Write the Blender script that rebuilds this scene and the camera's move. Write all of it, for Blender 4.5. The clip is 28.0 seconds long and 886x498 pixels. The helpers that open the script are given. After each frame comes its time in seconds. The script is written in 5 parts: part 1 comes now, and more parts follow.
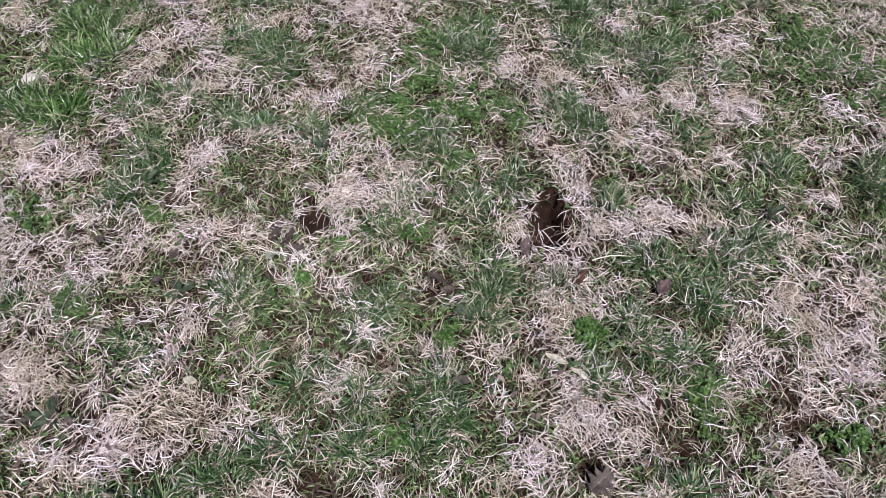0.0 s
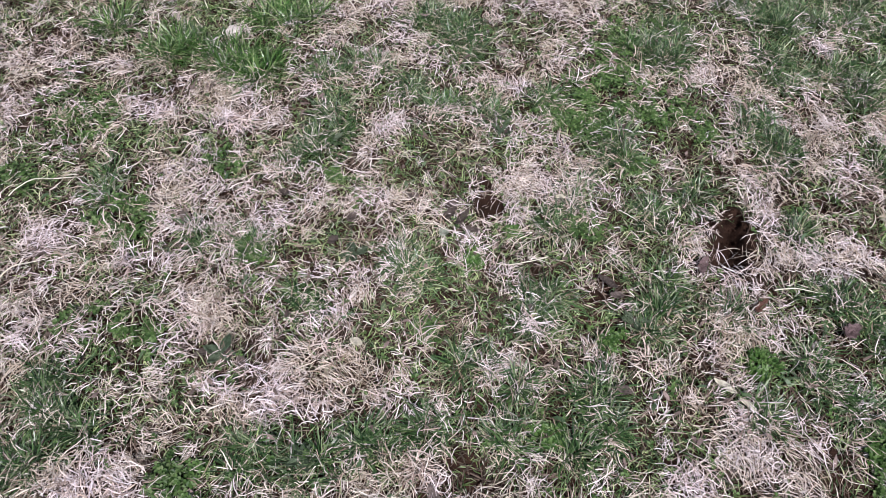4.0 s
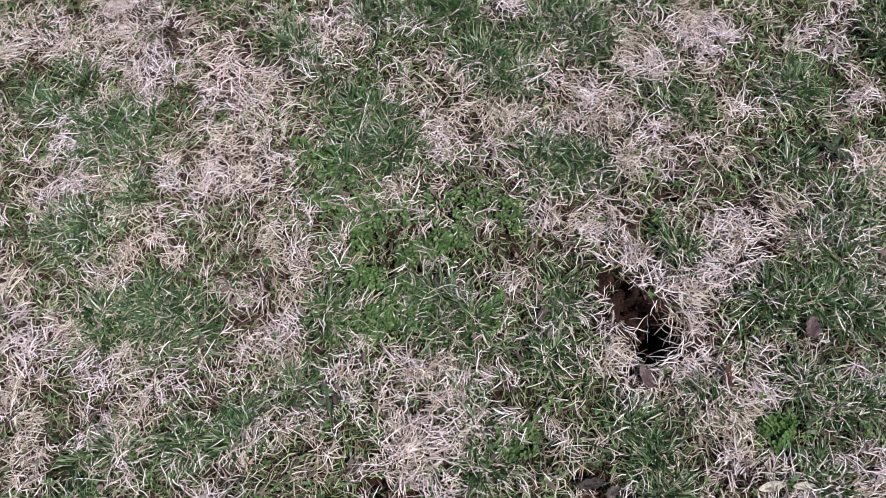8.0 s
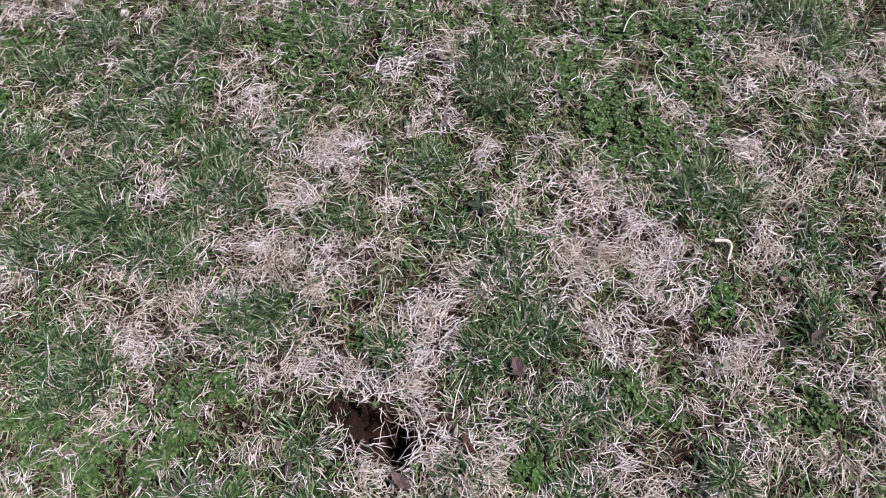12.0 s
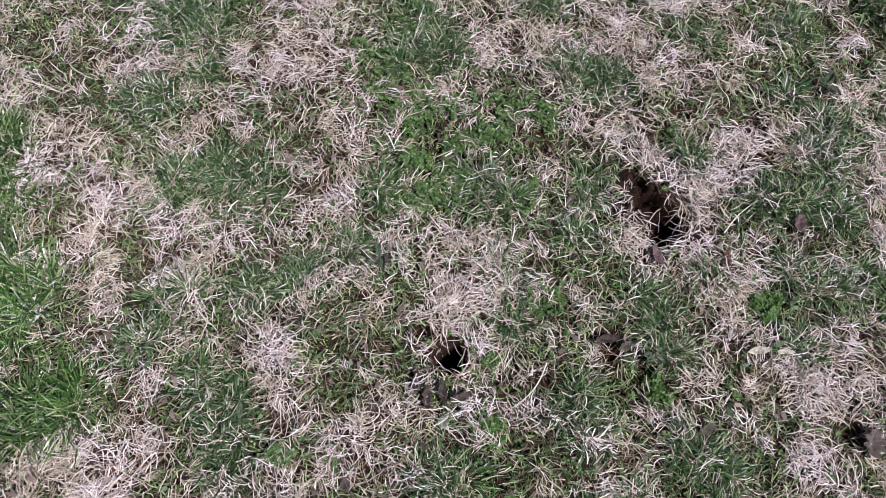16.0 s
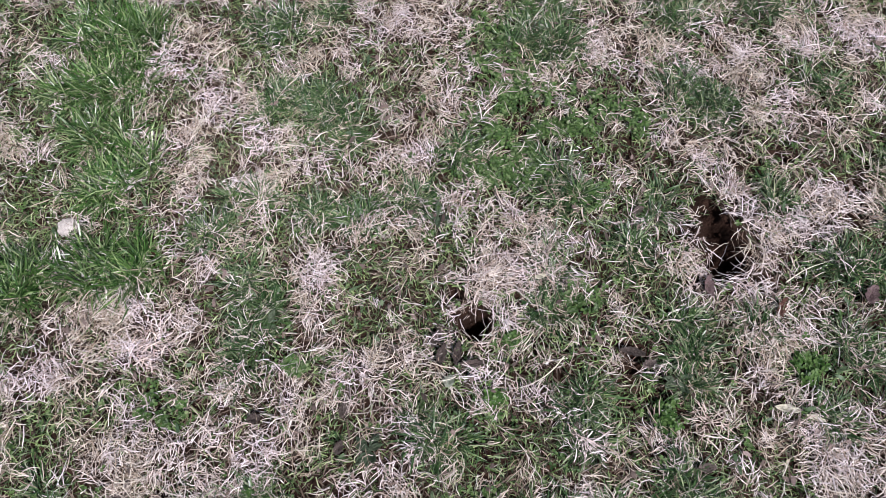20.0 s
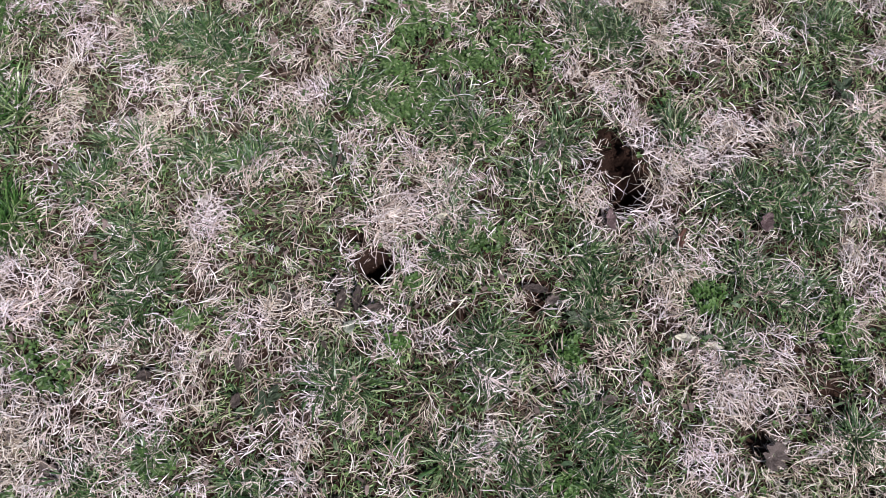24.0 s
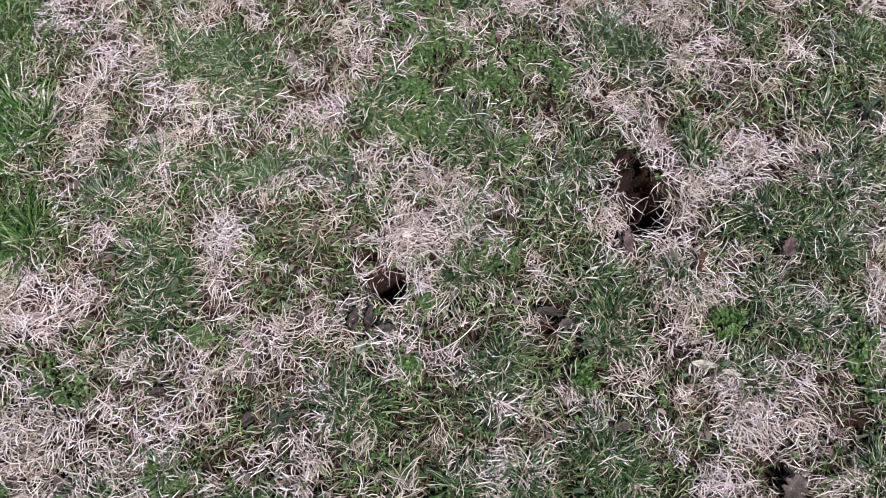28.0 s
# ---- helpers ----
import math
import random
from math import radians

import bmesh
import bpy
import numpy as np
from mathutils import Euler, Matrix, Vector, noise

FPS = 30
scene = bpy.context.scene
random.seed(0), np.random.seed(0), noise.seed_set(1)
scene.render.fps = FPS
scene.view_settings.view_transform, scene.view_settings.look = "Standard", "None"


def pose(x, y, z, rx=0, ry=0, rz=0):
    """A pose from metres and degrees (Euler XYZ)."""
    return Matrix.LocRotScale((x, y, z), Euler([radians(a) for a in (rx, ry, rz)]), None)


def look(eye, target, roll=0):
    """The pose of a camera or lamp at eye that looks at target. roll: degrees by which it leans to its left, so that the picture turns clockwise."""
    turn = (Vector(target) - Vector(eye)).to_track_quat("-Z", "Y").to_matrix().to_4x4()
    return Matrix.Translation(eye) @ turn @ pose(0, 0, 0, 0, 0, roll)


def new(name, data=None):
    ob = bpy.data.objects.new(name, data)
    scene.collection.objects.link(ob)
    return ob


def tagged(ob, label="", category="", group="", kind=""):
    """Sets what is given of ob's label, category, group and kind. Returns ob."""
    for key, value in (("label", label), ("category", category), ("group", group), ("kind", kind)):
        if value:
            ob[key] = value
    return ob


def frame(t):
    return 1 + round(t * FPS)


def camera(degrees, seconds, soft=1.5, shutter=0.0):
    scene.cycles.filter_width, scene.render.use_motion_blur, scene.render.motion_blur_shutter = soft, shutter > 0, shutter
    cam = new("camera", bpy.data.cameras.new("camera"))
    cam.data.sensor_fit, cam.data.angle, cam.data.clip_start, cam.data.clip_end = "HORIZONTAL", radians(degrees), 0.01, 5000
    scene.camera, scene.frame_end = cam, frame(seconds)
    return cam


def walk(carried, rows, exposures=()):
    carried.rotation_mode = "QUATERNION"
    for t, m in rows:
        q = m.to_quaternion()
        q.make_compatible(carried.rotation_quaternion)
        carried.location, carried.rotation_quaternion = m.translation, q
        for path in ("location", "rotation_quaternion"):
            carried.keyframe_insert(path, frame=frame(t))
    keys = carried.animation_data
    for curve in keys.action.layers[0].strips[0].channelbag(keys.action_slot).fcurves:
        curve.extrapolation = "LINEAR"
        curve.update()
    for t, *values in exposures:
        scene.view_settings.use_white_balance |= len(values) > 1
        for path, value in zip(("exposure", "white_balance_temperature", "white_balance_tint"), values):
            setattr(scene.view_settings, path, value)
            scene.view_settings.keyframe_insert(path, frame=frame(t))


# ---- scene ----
cam = camera(63.3, 28.0, soft=0.85)
PATH = [
    (0, (0.058, -0.933, 1.181), (-0.284, 0.181, -0.444), 3.1),
    (0.5, (0.017, -0.992, 1.173), (-0.369, 0.122, -0.442), 3.7),
    (1, (-0.001, -1.018, 1.179), (-0.446, 0.072, -0.438), 3.8),
    (1.5, (-0.016, -1.04, 1.182), (-0.528, 0.012, -0.44), 3.6),
    (2, (-0.045, -1.054, 1.175), (-0.615, -0.024, -0.442), 3.8),
    (2.5, (-0.07, -1.078, 1.18), (-0.688, -0.075, -0.437), 3.5),
    (3, (-0.086, -1.091, 1.177), (-0.727, -0.104, -0.44), 2.8),
    (3.5, (-0.07, -1.06, 1.182), (-0.697, -0.079, -0.445), 2.0),
    (4, (-0.075, -0.994, 1.162), (-0.655, -0.007, -0.478), 1.2),
    (4.5, (-0.09, -0.808, 1.148), (-0.603, 0.18, -0.514), -0.5),
    (6.5, (-0.392, -0.463, 1.3), (-0.593, 0.335, -0.523), -11.5),
    (7, (-0.377, -0.325, 1.26), (-0.532, 0.475, -0.567), -12.0),
    (7.5, (-0.343, -0.256, 1.196), (-0.415, 0.5, -0.654), -12.4),
    (8, (-0.339, -0.205, 1.185), (-0.256, 0.517, -0.679), -10.7),
    (8.5, (-0.427, -0.171, 1.238), (-0.186, 0.531, -0.619), -8.3),
    (9, (-0.456, -0.16, 1.287), (-0.097, 0.564, -0.542), -7.3),
    (9.5, (-0.418, -0.156, 1.287), (-0.003, 0.604, -0.516), -8.2),
    (10, (-0.291, -0.181, 1.279), (0.162, 0.586, -0.512), -8.7),
    (10.5, (-0.153, -0.242, 1.266), (0.342, 0.529, -0.512), -8.9),
    (11, (-0.094, -0.277, 1.249), (0.43, 0.474, -0.529), -8.6),
    (11.5, (-0.068, -0.289, 1.252), (0.477, 0.437, -0.531), -8.0),
    (13.5, (-0.086, -0.317, 1.237), (0.45, 0.388, -0.556), -3.7),
    (14, (-0.114, -0.32, 1.233), (0.37, 0.402, -0.568), -3.0),
    (14.5, (-0.166, -0.311, 1.225), (0.245, 0.427, -0.588), -2.6),
    (15, (-0.261, -0.339, 1.237), (0.074, 0.382, -0.598), -1.1),
    (15.5, (-0.426, -0.382, 1.234), (-0.168, 0.322, -0.62), 0.4),
    (16, (-0.553, -0.433, 1.261), (-0.364, 0.275, -0.6), 1.3),
    (16.5, (-0.558, -0.449, 1.268), (-0.464, 0.276, -0.594), -0.2),
    (17, (-0.42, -0.491, 1.244), (-0.42, 0.263, -0.608), -2.6),
    (17.5, (-0.367, -0.53, 1.245), (-0.449, 0.24, -0.6), -5.0),
    (18, (-0.428, -0.547, 1.271), (-0.562, 0.221, -0.571), -6.7),
    (18.5, (-0.497, -0.547, 1.274), (-0.666, 0.208, -0.57), -8.3),
    (19, (-0.503, -0.539, 1.275), (-0.68, 0.217, -0.568), -8.6),
    (19.5, (-0.473, -0.527, 1.272), (-0.632, 0.226, -0.573), -7.7),
    (20, (-0.44, -0.525, 1.268), (-0.57, 0.224, -0.582), -6.5),
    (20.5, (-0.425, -0.526, 1.261), (-0.508, 0.206, -0.598), -4.6),
    (21, (-0.393, -0.524, 1.248), (-0.419, 0.176, -0.626), -1.9),
    (21.5, (-0.358, -0.544, 1.215), (-0.309, 0.114, -0.673), 2.8),
    (23.5, (-0.37, -0.519, 1.223), (-0.305, 0.093, -0.68), 5.6),
    (24, (-0.374, -0.517, 1.221), (-0.323, 0.1, -0.681), 5.2),
    (24.5, (-0.392, -0.503, 1.217), (-0.342, 0.096, -0.69), 6.0),
    (25, (-0.393, -0.5, 1.212), (-0.341, 0.092, -0.697), 7.0),
    (25.5, (-0.402, -0.51, 1.209), (-0.351, 0.074, -0.703), 7.8),
    (26, (-0.415, -0.514, 1.209), (-0.375, 0.067, -0.704), 7.7),
    (26.5, (-0.423, -0.512, 1.216), (-0.398, 0.078, -0.695), 6.5),
    (27, (-0.407, -0.502, 1.219), (-0.404, 0.095, -0.69), 4.1),
    (27.5, (-0.386, -0.495, 1.218), (-0.397, 0.118, -0.686), 1.7),
    (28, (-0.346, -0.49, 1.222), (-0.378, 0.142, -0.675), -1.3),
]
walk(cam, [(t, look(eye, target, roll)) for t, eye, target, roll in PATH])

# ---- daylight ----
SUN_UP, SUN_ROUND = 56.0, 305.0
world = bpy.data.worlds.new("sky")
scene.world = world
world.use_nodes = True
sky = world.node_tree.nodes.new("ShaderNodeTexSky")
sky.sky_type = "NISHITA"
sky.sun_disc = False
sky.sun_elevation = radians(SUN_UP)
sky.sun_rotation = radians(90 - SUN_ROUND)
world.node_tree.links.new(sky.outputs[0], world.node_tree.nodes["Background"].inputs[0])
world.node_tree.nodes["Background"].inputs[1].default_value = 0.036
lamp = bpy.data.lights.new("sun", "SUN")
lamp.energy, lamp.angle, lamp.color = 4.8, radians(2.0), (0.985, 0.96, 1.0)
sun = new("sun", lamp)
sun.matrix_world = look((math.cos(radians(SUN_ROUND)) * 5, math.sin(radians(SUN_ROUND)) * 5, 5 * math.tan(radians(SUN_UP))), (0, 0, 0))
scene.view_settings.exposure = 0.36


# ---- materials ----
def material(name, colours, rough=0.7, scale=30.0, spread=0.35, bump=0.0, per="island", sheen=0.25, thin=0.0, tints=()):
    """Colours picked blade by blade, with two scales of noise over them, and two tints that change slowly over the plan."""
    m = bpy.data.materials.new(name)
    m.use_nodes = True
    t = m.node_tree
    bsdf = t.nodes["Principled BSDF"]
    bsdf.inputs["Roughness"].default_value = rough
    bsdf.inputs["Specular IOR Level"].default_value = sheen
    ramp = t.nodes.new("ShaderNodeValToRGB")
    e = ramp.color_ramp.elements
    e[0].color, e[1].color = (*colours[0], 1), (*colours[-1], 1)
    for i, c in enumerate(colours[1:-1]):
        e.new((i + 1) / (len(colours) - 1)).color = (*c, 1)
    coord = t.nodes.new("ShaderNodeNewGeometry")
    if per == "island":
        info, both, part_of = t.nodes.new("ShaderNodeObjectInfo"), t.nodes.new("ShaderNodeMath"), t.nodes.new("ShaderNodeMath")
        both.operation, part_of.operation = "ADD", "FRACT"
        t.links.new(coord.outputs["Random Per Island"], both.inputs[0])
        t.links.new(info.outputs["Random"], both.inputs[1])
        t.links.new(both.outputs[0], part_of.inputs[0])
        t.links.new(part_of.outputs[0], ramp.inputs[0])
    elif per == "object":
        info = t.nodes.new("ShaderNodeObjectInfo")
        t.links.new(info.outputs["Random"], ramp.inputs[0])
    else:
        pick = t.nodes.new("ShaderNodeTexNoise")
        pick.inputs["Scale"].default_value = scale * 0.35
        pick.inputs["Detail"].default_value = 8
        t.links.new(coord.outputs["Position"], pick.inputs["Vector"])
        t.links.new(pick.outputs["Fac"], ramp.inputs[0])
    colour = ramp.outputs[0]
    for s, amount in ((scale, spread), (scale * 8, spread * 0.7)):
        tex = t.nodes.new("ShaderNodeTexNoise")
        tex.inputs["Scale"].default_value = s
        tex.inputs["Detail"].default_value = 3
        t.links.new(coord.outputs["Position"], tex.inputs["Vector"])
        span = t.nodes.new("ShaderNodeMapRange")
        span.inputs["From Min"].default_value, span.inputs["From Max"].default_value = 0.3, 0.7
        span.inputs["To Min"].default_value, span.inputs["To Max"].default_value = 1 - amount, 1 + amount
        t.links.new(tex.outputs["Fac"], span.inputs["Value"])
        mix = t.nodes.new("ShaderNodeMix")
        mix.data_type, mix.blend_type = "RGBA", "MULTIPLY"
        mix.inputs["Factor"].default_value = 1.0
        t.links.new(colour, mix.inputs["A"])
        t.links.new(span.outputs[0], mix.inputs["B"])
        colour = mix.outputs["Result"]
        if bump and s == scale * 8:
            b = t.nodes.new("ShaderNodeBump")
            b.inputs["Strength"].default_value, b.inputs["Distance"].default_value = bump, 0.004
            t.links.new(tex.outputs["Fac"], b.inputs["Height"])
            t.links.new(b.outputs[0], bsdf.inputs["Normal"])
    if tints:
        tex = t.nodes.new("ShaderNodeTexNoise")
        tex.inputs["Scale"].default_value = 9.0
        tex.inputs["Detail"].default_value = 2
        t.links.new(coord.outputs["Position"], tex.inputs["Vector"])
        shift = t.nodes.new("ShaderNodeValToRGB")
        shift.color_ramp.elements[0].position, shift.color_ramp.elements[1].position = 0.38, 0.62
        shift.color_ramp.elements[0].color, shift.color_ramp.elements[1].color = (*tints[0], 1), (*tints[1], 1)
        t.links.new(tex.outputs["Fac"], shift.inputs[0])
        mix = t.nodes.new("ShaderNodeMix")
        mix.data_type, mix.blend_type = "RGBA", "MULTIPLY"
        mix.inputs["Factor"].default_value = 1.0
        t.links.new(colour, mix.inputs["A"])
        t.links.new(shift.outputs[0], mix.inputs["B"])
        colour = mix.outputs["Result"]
    t.links.new(colour, bsdf.inputs["Base Color"])
    if thin:
        leafy = t.nodes.new("ShaderNodeBsdfTranslucent")
        t.links.new(colour, leafy.inputs["Color"])
        both = t.nodes.new("ShaderNodeMixShader")
        both.inputs[0].default_value = thin
        t.links.new(bsdf.outputs[0], both.inputs[1])
        t.links.new(leafy.outputs[0], both.inputs[2])
        t.links.new(both.outputs[0], t.nodes["Material Output"].inputs["Surface"])
    return m


SOIL = material("soil", [(0.012, 0.0065, 0.005), (0.027, 0.0142, 0.010), (0.052, 0.029, 0.021)], 0.95, 45, 0.35, 0.9, "place", 0.1)
TURF = material("distant_turf", [(0.02, 0.05, 0.02), (0.03, 0.07, 0.025), (0.07, 0.095, 0.045), (0.17, 0.145, 0.12), (0.21, 0.175, 0.155)], 0.9, 12, 0.4, 0.9, "place", 0.1)
STRAW = material("bleached_straw", [(0.14, 0.095, 0.075), (0.46, 0.36, 0.30), (0.64, 0.545, 0.51), (0.78, 0.69, 0.66), (0.36, 0.28, 0.225), (0.64, 0.56, 0.57), (0.85, 0.78, 0.755), (0.54, 0.455, 0.40), (0.26, 0.185, 0.15)], 0.6, 9, 0.2, thin=0.12, tints=((0.98, 0.98, 0.90), (0.935, 0.935, 1.03)))
PALESTRAW = material("silvery_straw", [(0.22, 0.18, 0.17), (0.58, 0.51, 0.53), (0.78, 0.71, 0.73), (0.42, 0.35, 0.35), (0.70, 0.62, 0.61), (0.30, 0.24, 0.24)], 0.6, 9, 0.2, thin=0.12)
PINKSTRAW = material("pink_straw", [(0.20, 0.13, 0.11), (0.58, 0.46, 0.42), (0.72, 0.61, 0.57), (0.40, 0.29, 0.24), (0.80, 0.71, 0.67), (0.50, 0.40, 0.36)], 0.6, 9, 0.2, thin=0.12)
# brown thatch, its colours darkened to paint in the shade between straws
SHADED_THATCH = material("old_thatch", [(0.026, 0.017, 0.013), (0.058, 0.039, 0.030), (0.15, 0.11, 0.09), (0.036, 0.029, 0.020), (0.085, 0.058, 0.044), (0.22, 0.17, 0.14)], 0.85, 14, 0.3, thin=0.05)
GRASS = material("dark_grass", [(0.009, 0.030, 0.010), (0.028, 0.072, 0.023), (0.066, 0.130, 0.042), (0.020, 0.054, 0.018), (0.31, 0.37, 0.22), (0.050, 0.105, 0.031), (0.015, 0.046, 0.015), (0.15, 0.22, 0.10)], 0.36, 12, 0.3, sheen=0.5, thin=0.2)
LUSH = material("lush_grass", [(0.014, 0.046, 0.009), (0.040, 0.104, 0.021), (0.078, 0.16, 0.038), (0.026, 0.072, 0.013), (0.32, 0.40, 0.20), (0.12, 0.20, 0.06), (0.03, 0.085, 0.016)], 0.34, 12, 0.3, sheen=0.55, thin=0.22)
MOSSY = material("yellowing_grass", [(0.06, 0.115, 0.03), (0.17, 0.25, 0.085), (0.39, 0.46, 0.23), (0.07, 0.14, 0.04), (0.55, 0.57, 0.37), (0.12, 0.20, 0.058), (0.29, 0.37, 0.19)], 0.55, 12, 0.25, thin=0.25)
CLOVER = material("clover_leaf", [(0.026, 0.062, 0.015), (0.060, 0.118, 0.030), (0.105, 0.175, 0.055), (0.042, 0.086, 0.024), (0.20, 0.265, 0.12)], 0.5, 20, 0.25, sheen=0.35, thin=0.25)
BRIGHT = material("young_leaf", [(0.024, 0.062, 0.012), (0.046, 0.105, 0.022), (0.085, 0.16, 0.042), (0.13, 0.21, 0.07)], 0.45, 20, 0.2, sheen=0.35, thin=0.3)
WEED = material("weed_leaf", [(0.08, 0.12, 0.075), (0.12, 0.165, 0.105), (0.16, 0.20, 0.135)], 0.55, 60, 0.25, 0.3, "object", 0.35, thin=0.2)
DEADLEAF = material("dead_leaf", [(0.09, 0.070, 0.065), (0.14, 0.11, 0.10), (0.20, 0.16, 0.15)], 0.75, 60, 0.3, 0.5, "object", 0.3)
MAUVELEAF = material("mauve_leaf", [(0.15, 0.10, 0.105), (0.21, 0.145, 0.15), (0.27, 0.20, 0.20)], 0.7, 60, 0.25, 0.5, "object", 0.3)
LITTER = material("leaf_scrap", [(0.06, 0.045, 0.04), (0.13, 0.095, 0.085), (0.20, 0.15, 0.14), (0.10, 0.07, 0.06)], 0.75, 60, 0.3)
BROADLEAF = material("broad_leaf", [(0.05, 0.09, 0.045), (0.08, 0.13, 0.065), (0.13, 0.18, 0.10)], 0.5, 60, 0.25, sheen=0.4, thin=0.2)
RUSTLEAF = material("rust_leaf", [(0.13, 0.06, 0.05), (0.18, 0.09, 0.07)], 0.7, 60, 0.3, 0.5, "object", 0.3)
PALELEAF = material("pale_leaf", [(0.30, 0.33, 0.27), (0.40, 0.42, 0.35)], 0.6, 60, 0.2, 0.3, "object", 0.3)
STONE = material("pale_stone", [(0.45, 0.40, 0.38), (0.60, 0.55, 0.53)], 0.8, 70, 0.25, 0.6, "place", 0.3)
STICK = material("bleached_twig", [(0.60, 0.56, 0.46), (0.75, 0.72, 0.62)], 0.6, 90, 0.2, 0.3, "place", 0.3)

# ---- where each kind of growth stands ----
rng = np.random.default_rng(7)
X0, X1, Y0, Y1, CELL = -2.3, 1.75, -1.5, 1.95, 0.01
gx, gy = np.meshgrid(np.arange(X0, X1, CELL), np.arange(Y0, Y1, CELL))


def smooth_noise(x, y, size, seed):
    """Value noise in 0 to 1 over the plan."""
    table = np.random.default_rng(seed).random((64, 64))
    u, v = x / size, y / size
    i, j = np.floor(u).astype(int), np.floor(v).astype(int)
    a, b = u - i, v - j
    a, b = a * a * (3 - 2 * a), b * b * (3 - 2 * b)
    i, j, i1, j1 = i % 64, j % 64, (i + 1) % 64, (j + 1) % 64
    return (table[i, j] * (1 - a) + table[i1, j] * a) * (1 - b) + (table[i, j1] * (1 - a) + table[i1, j1] * a) * b


warp_x = (smooth_noise(gx, gy, 0.05, 1) - 0.5) * 0.09 + (smooth_noise(gx, gy, 0.018, 2) - 0.5) * 0.06
warp_y = (smooth_noise(gx, gy, 0.05, 3) - 0.5) * 0.09 + (smooth_noise(gx, gy, 0.018, 4) - 0.5) * 0.06
KINDS = ("straw", "green", "lush", "clover", "bright", "mossy", "bare")
field = {k: np.zeros_like(gx) for k in KINDS}
patches = []


def patch(kind, x, y, a, b, turn):
    """An oval of one growth: centre, half axes and the turn of the first, with a ragged edge."""
    c, s = math.cos(radians(turn)), math.sin(radians(turn))
    dx, dy = gx + warp_x - x, gy + warp_y - y
    d = np.sqrt(((dx * c + dy * s) / a) ** 2 + ((dy * c - dx * s) / b) ** 2)
    np.maximum(field[kind], (0.6 if kind == "bare" else 1.0) * np.clip(((1.0 if kind == "straw" else 1.12) - d) / 0.45, 0, 1), out=field[kind])
    patches.append((kind, x, y, a, b, turn))


patch("green", -0.90, 0.30, 0.059, 0.040, 3)
patch("green", -0.83, 0.32, 0.053, 0.036, 3)
patch("green", -0.77, 0.28, 0.052, 0.053, 3)
patch("green", -0.73, 0.23, 0.037, 0.036, 2)
patch("green", -0.94, 0.08, 0.050, 0.037, 3)
patch("green", -0.70, 0.06, 0.046, 0.040, 2)
patch("green", -0.57, 0.09, 0.040, 0.033, 3)
patch("green", -0.52, 0.20, 0.040, 0.029, 3)
patch("green", -0.89, -0.11, 0.044, 0.040, 3)
patch("green", -0.99, 0.01, 0.050, 0.026, 2)
patch("green", -0.03, 0.33, 0.065, 0.055, 4)
patch("green", -0.05, 0.38, 0.057, 0.033, 3)
patch("green", 0.02, 0.31, 0.032, 0.046, 2)
patch("green", 0.22, 0.39, 0.035, 0.040, 3)
patch("green", 0.44, 0.38, 0.046, 0.053, 2)
patch("green", 0.34, 0.21, 0.045, 0.031, 4)
patch("green", 0.43, 0.14, 0.044, 0.034, 3)
patch("green", 0.36, 0.08, 0.048, 0.033, 2)
patch("green", -0.30, 0.12, 0.042, 0.045, 3)
patch("green", -0.33, 0.17, 0.052, 0.030, 2)
patch("green", -0.18, 0.00, 0.044, 0.036, 3)
patch("green", -0.13, 0.11, 0.040, 0.033, 3)
patch("green", 0.11, 0.13, 0.035, 0.043, 3)
patch("green", 0.17, -0.00, 0.061, 0.027, 3)
patch("green", 0.24, -0.03, 0.044, 0.035, 3)
patch("green", 0.32, -0.05, 0.051, 0.051, 2)
patch("green", 0.38, 0.04, 0.041, 0.041, 1)
patch("green", -0.32, -0.03, 0.029, 0.040, 2)
patch("green", -0.79, 0.04, 0.041, 0.031, 3)
patch("green", -0.86, -0.19, 0.046, 0.028, 2)
patch("green", -0.89, -0.25, 0.045, 0.033, 1)
patch("green", -0.85, -0.15, 0.029, 0.025, 2)
patch("green", -0.54, -0.33, 0.036, 0.044, 3)
patch("green", -0.51, -0.37, 0.036, 0.026, 2)
patch("green", -0.26, -0.29, 0.047, 0.038, 2)
patch("green", -0.24, -0.34, 0.046, 0.035, 2)
patch("green", -0.06, -0.23, 0.040, 0.030, 1)
patch("green", -0.06, -0.19, 0.038, 0.037, 3)
patch("green", -0.10, -0.42, 0.045, 0.043, 3)
patch("green", -0.07, -0.45, 0.043, 0.033, 1)
patch("green", -0.10, -0.51, 0.044, 0.025, 3)
patch("green", 0.22, -0.15, 0.039, 0.038, 3)
patch("green", 0.25, -0.19, 0.048, 0.029, 2)
patch("green", 0.32, -0.19, 0.039, 0.037, 1)
patch("green", 0.18, -0.28, 0.048, 0.026, 2)
patch("green", 0.36, -0.43, 0.037, 0.028, 2)
patch("green", -0.31, -0.48, 0.044, 0.024, 1)
patch("green", -0.20, -0.47, 0.041, 0.024, 3)
patch("green", -0.81, -0.49, 0.025, 0.024, 0)
patch("green", -0.65, -0.53, 0.054, 0.021, 2)
patch("green", -0.10, -0.14, 0.038, 0.025, 2)
patch("green", -0.34, -0.13, 0.048, 0.025, 2)
patch("green", -0.92, -0.53, 0.042, 0.024, 1)
patch("green", 0.06, -0.14, 0.030, 0.021, 2)
patch("mossy", -0.99, 0.23, 0.053, 0.044, 3)
patch("mossy", -0.50, -0.01, 0.041, 0.033, 3)
patch("mossy", -0.22, 0.13, 0.032, 0.035, 2)
patch("mossy", -0.13, -0.03, 0.026, 0.044, 2)
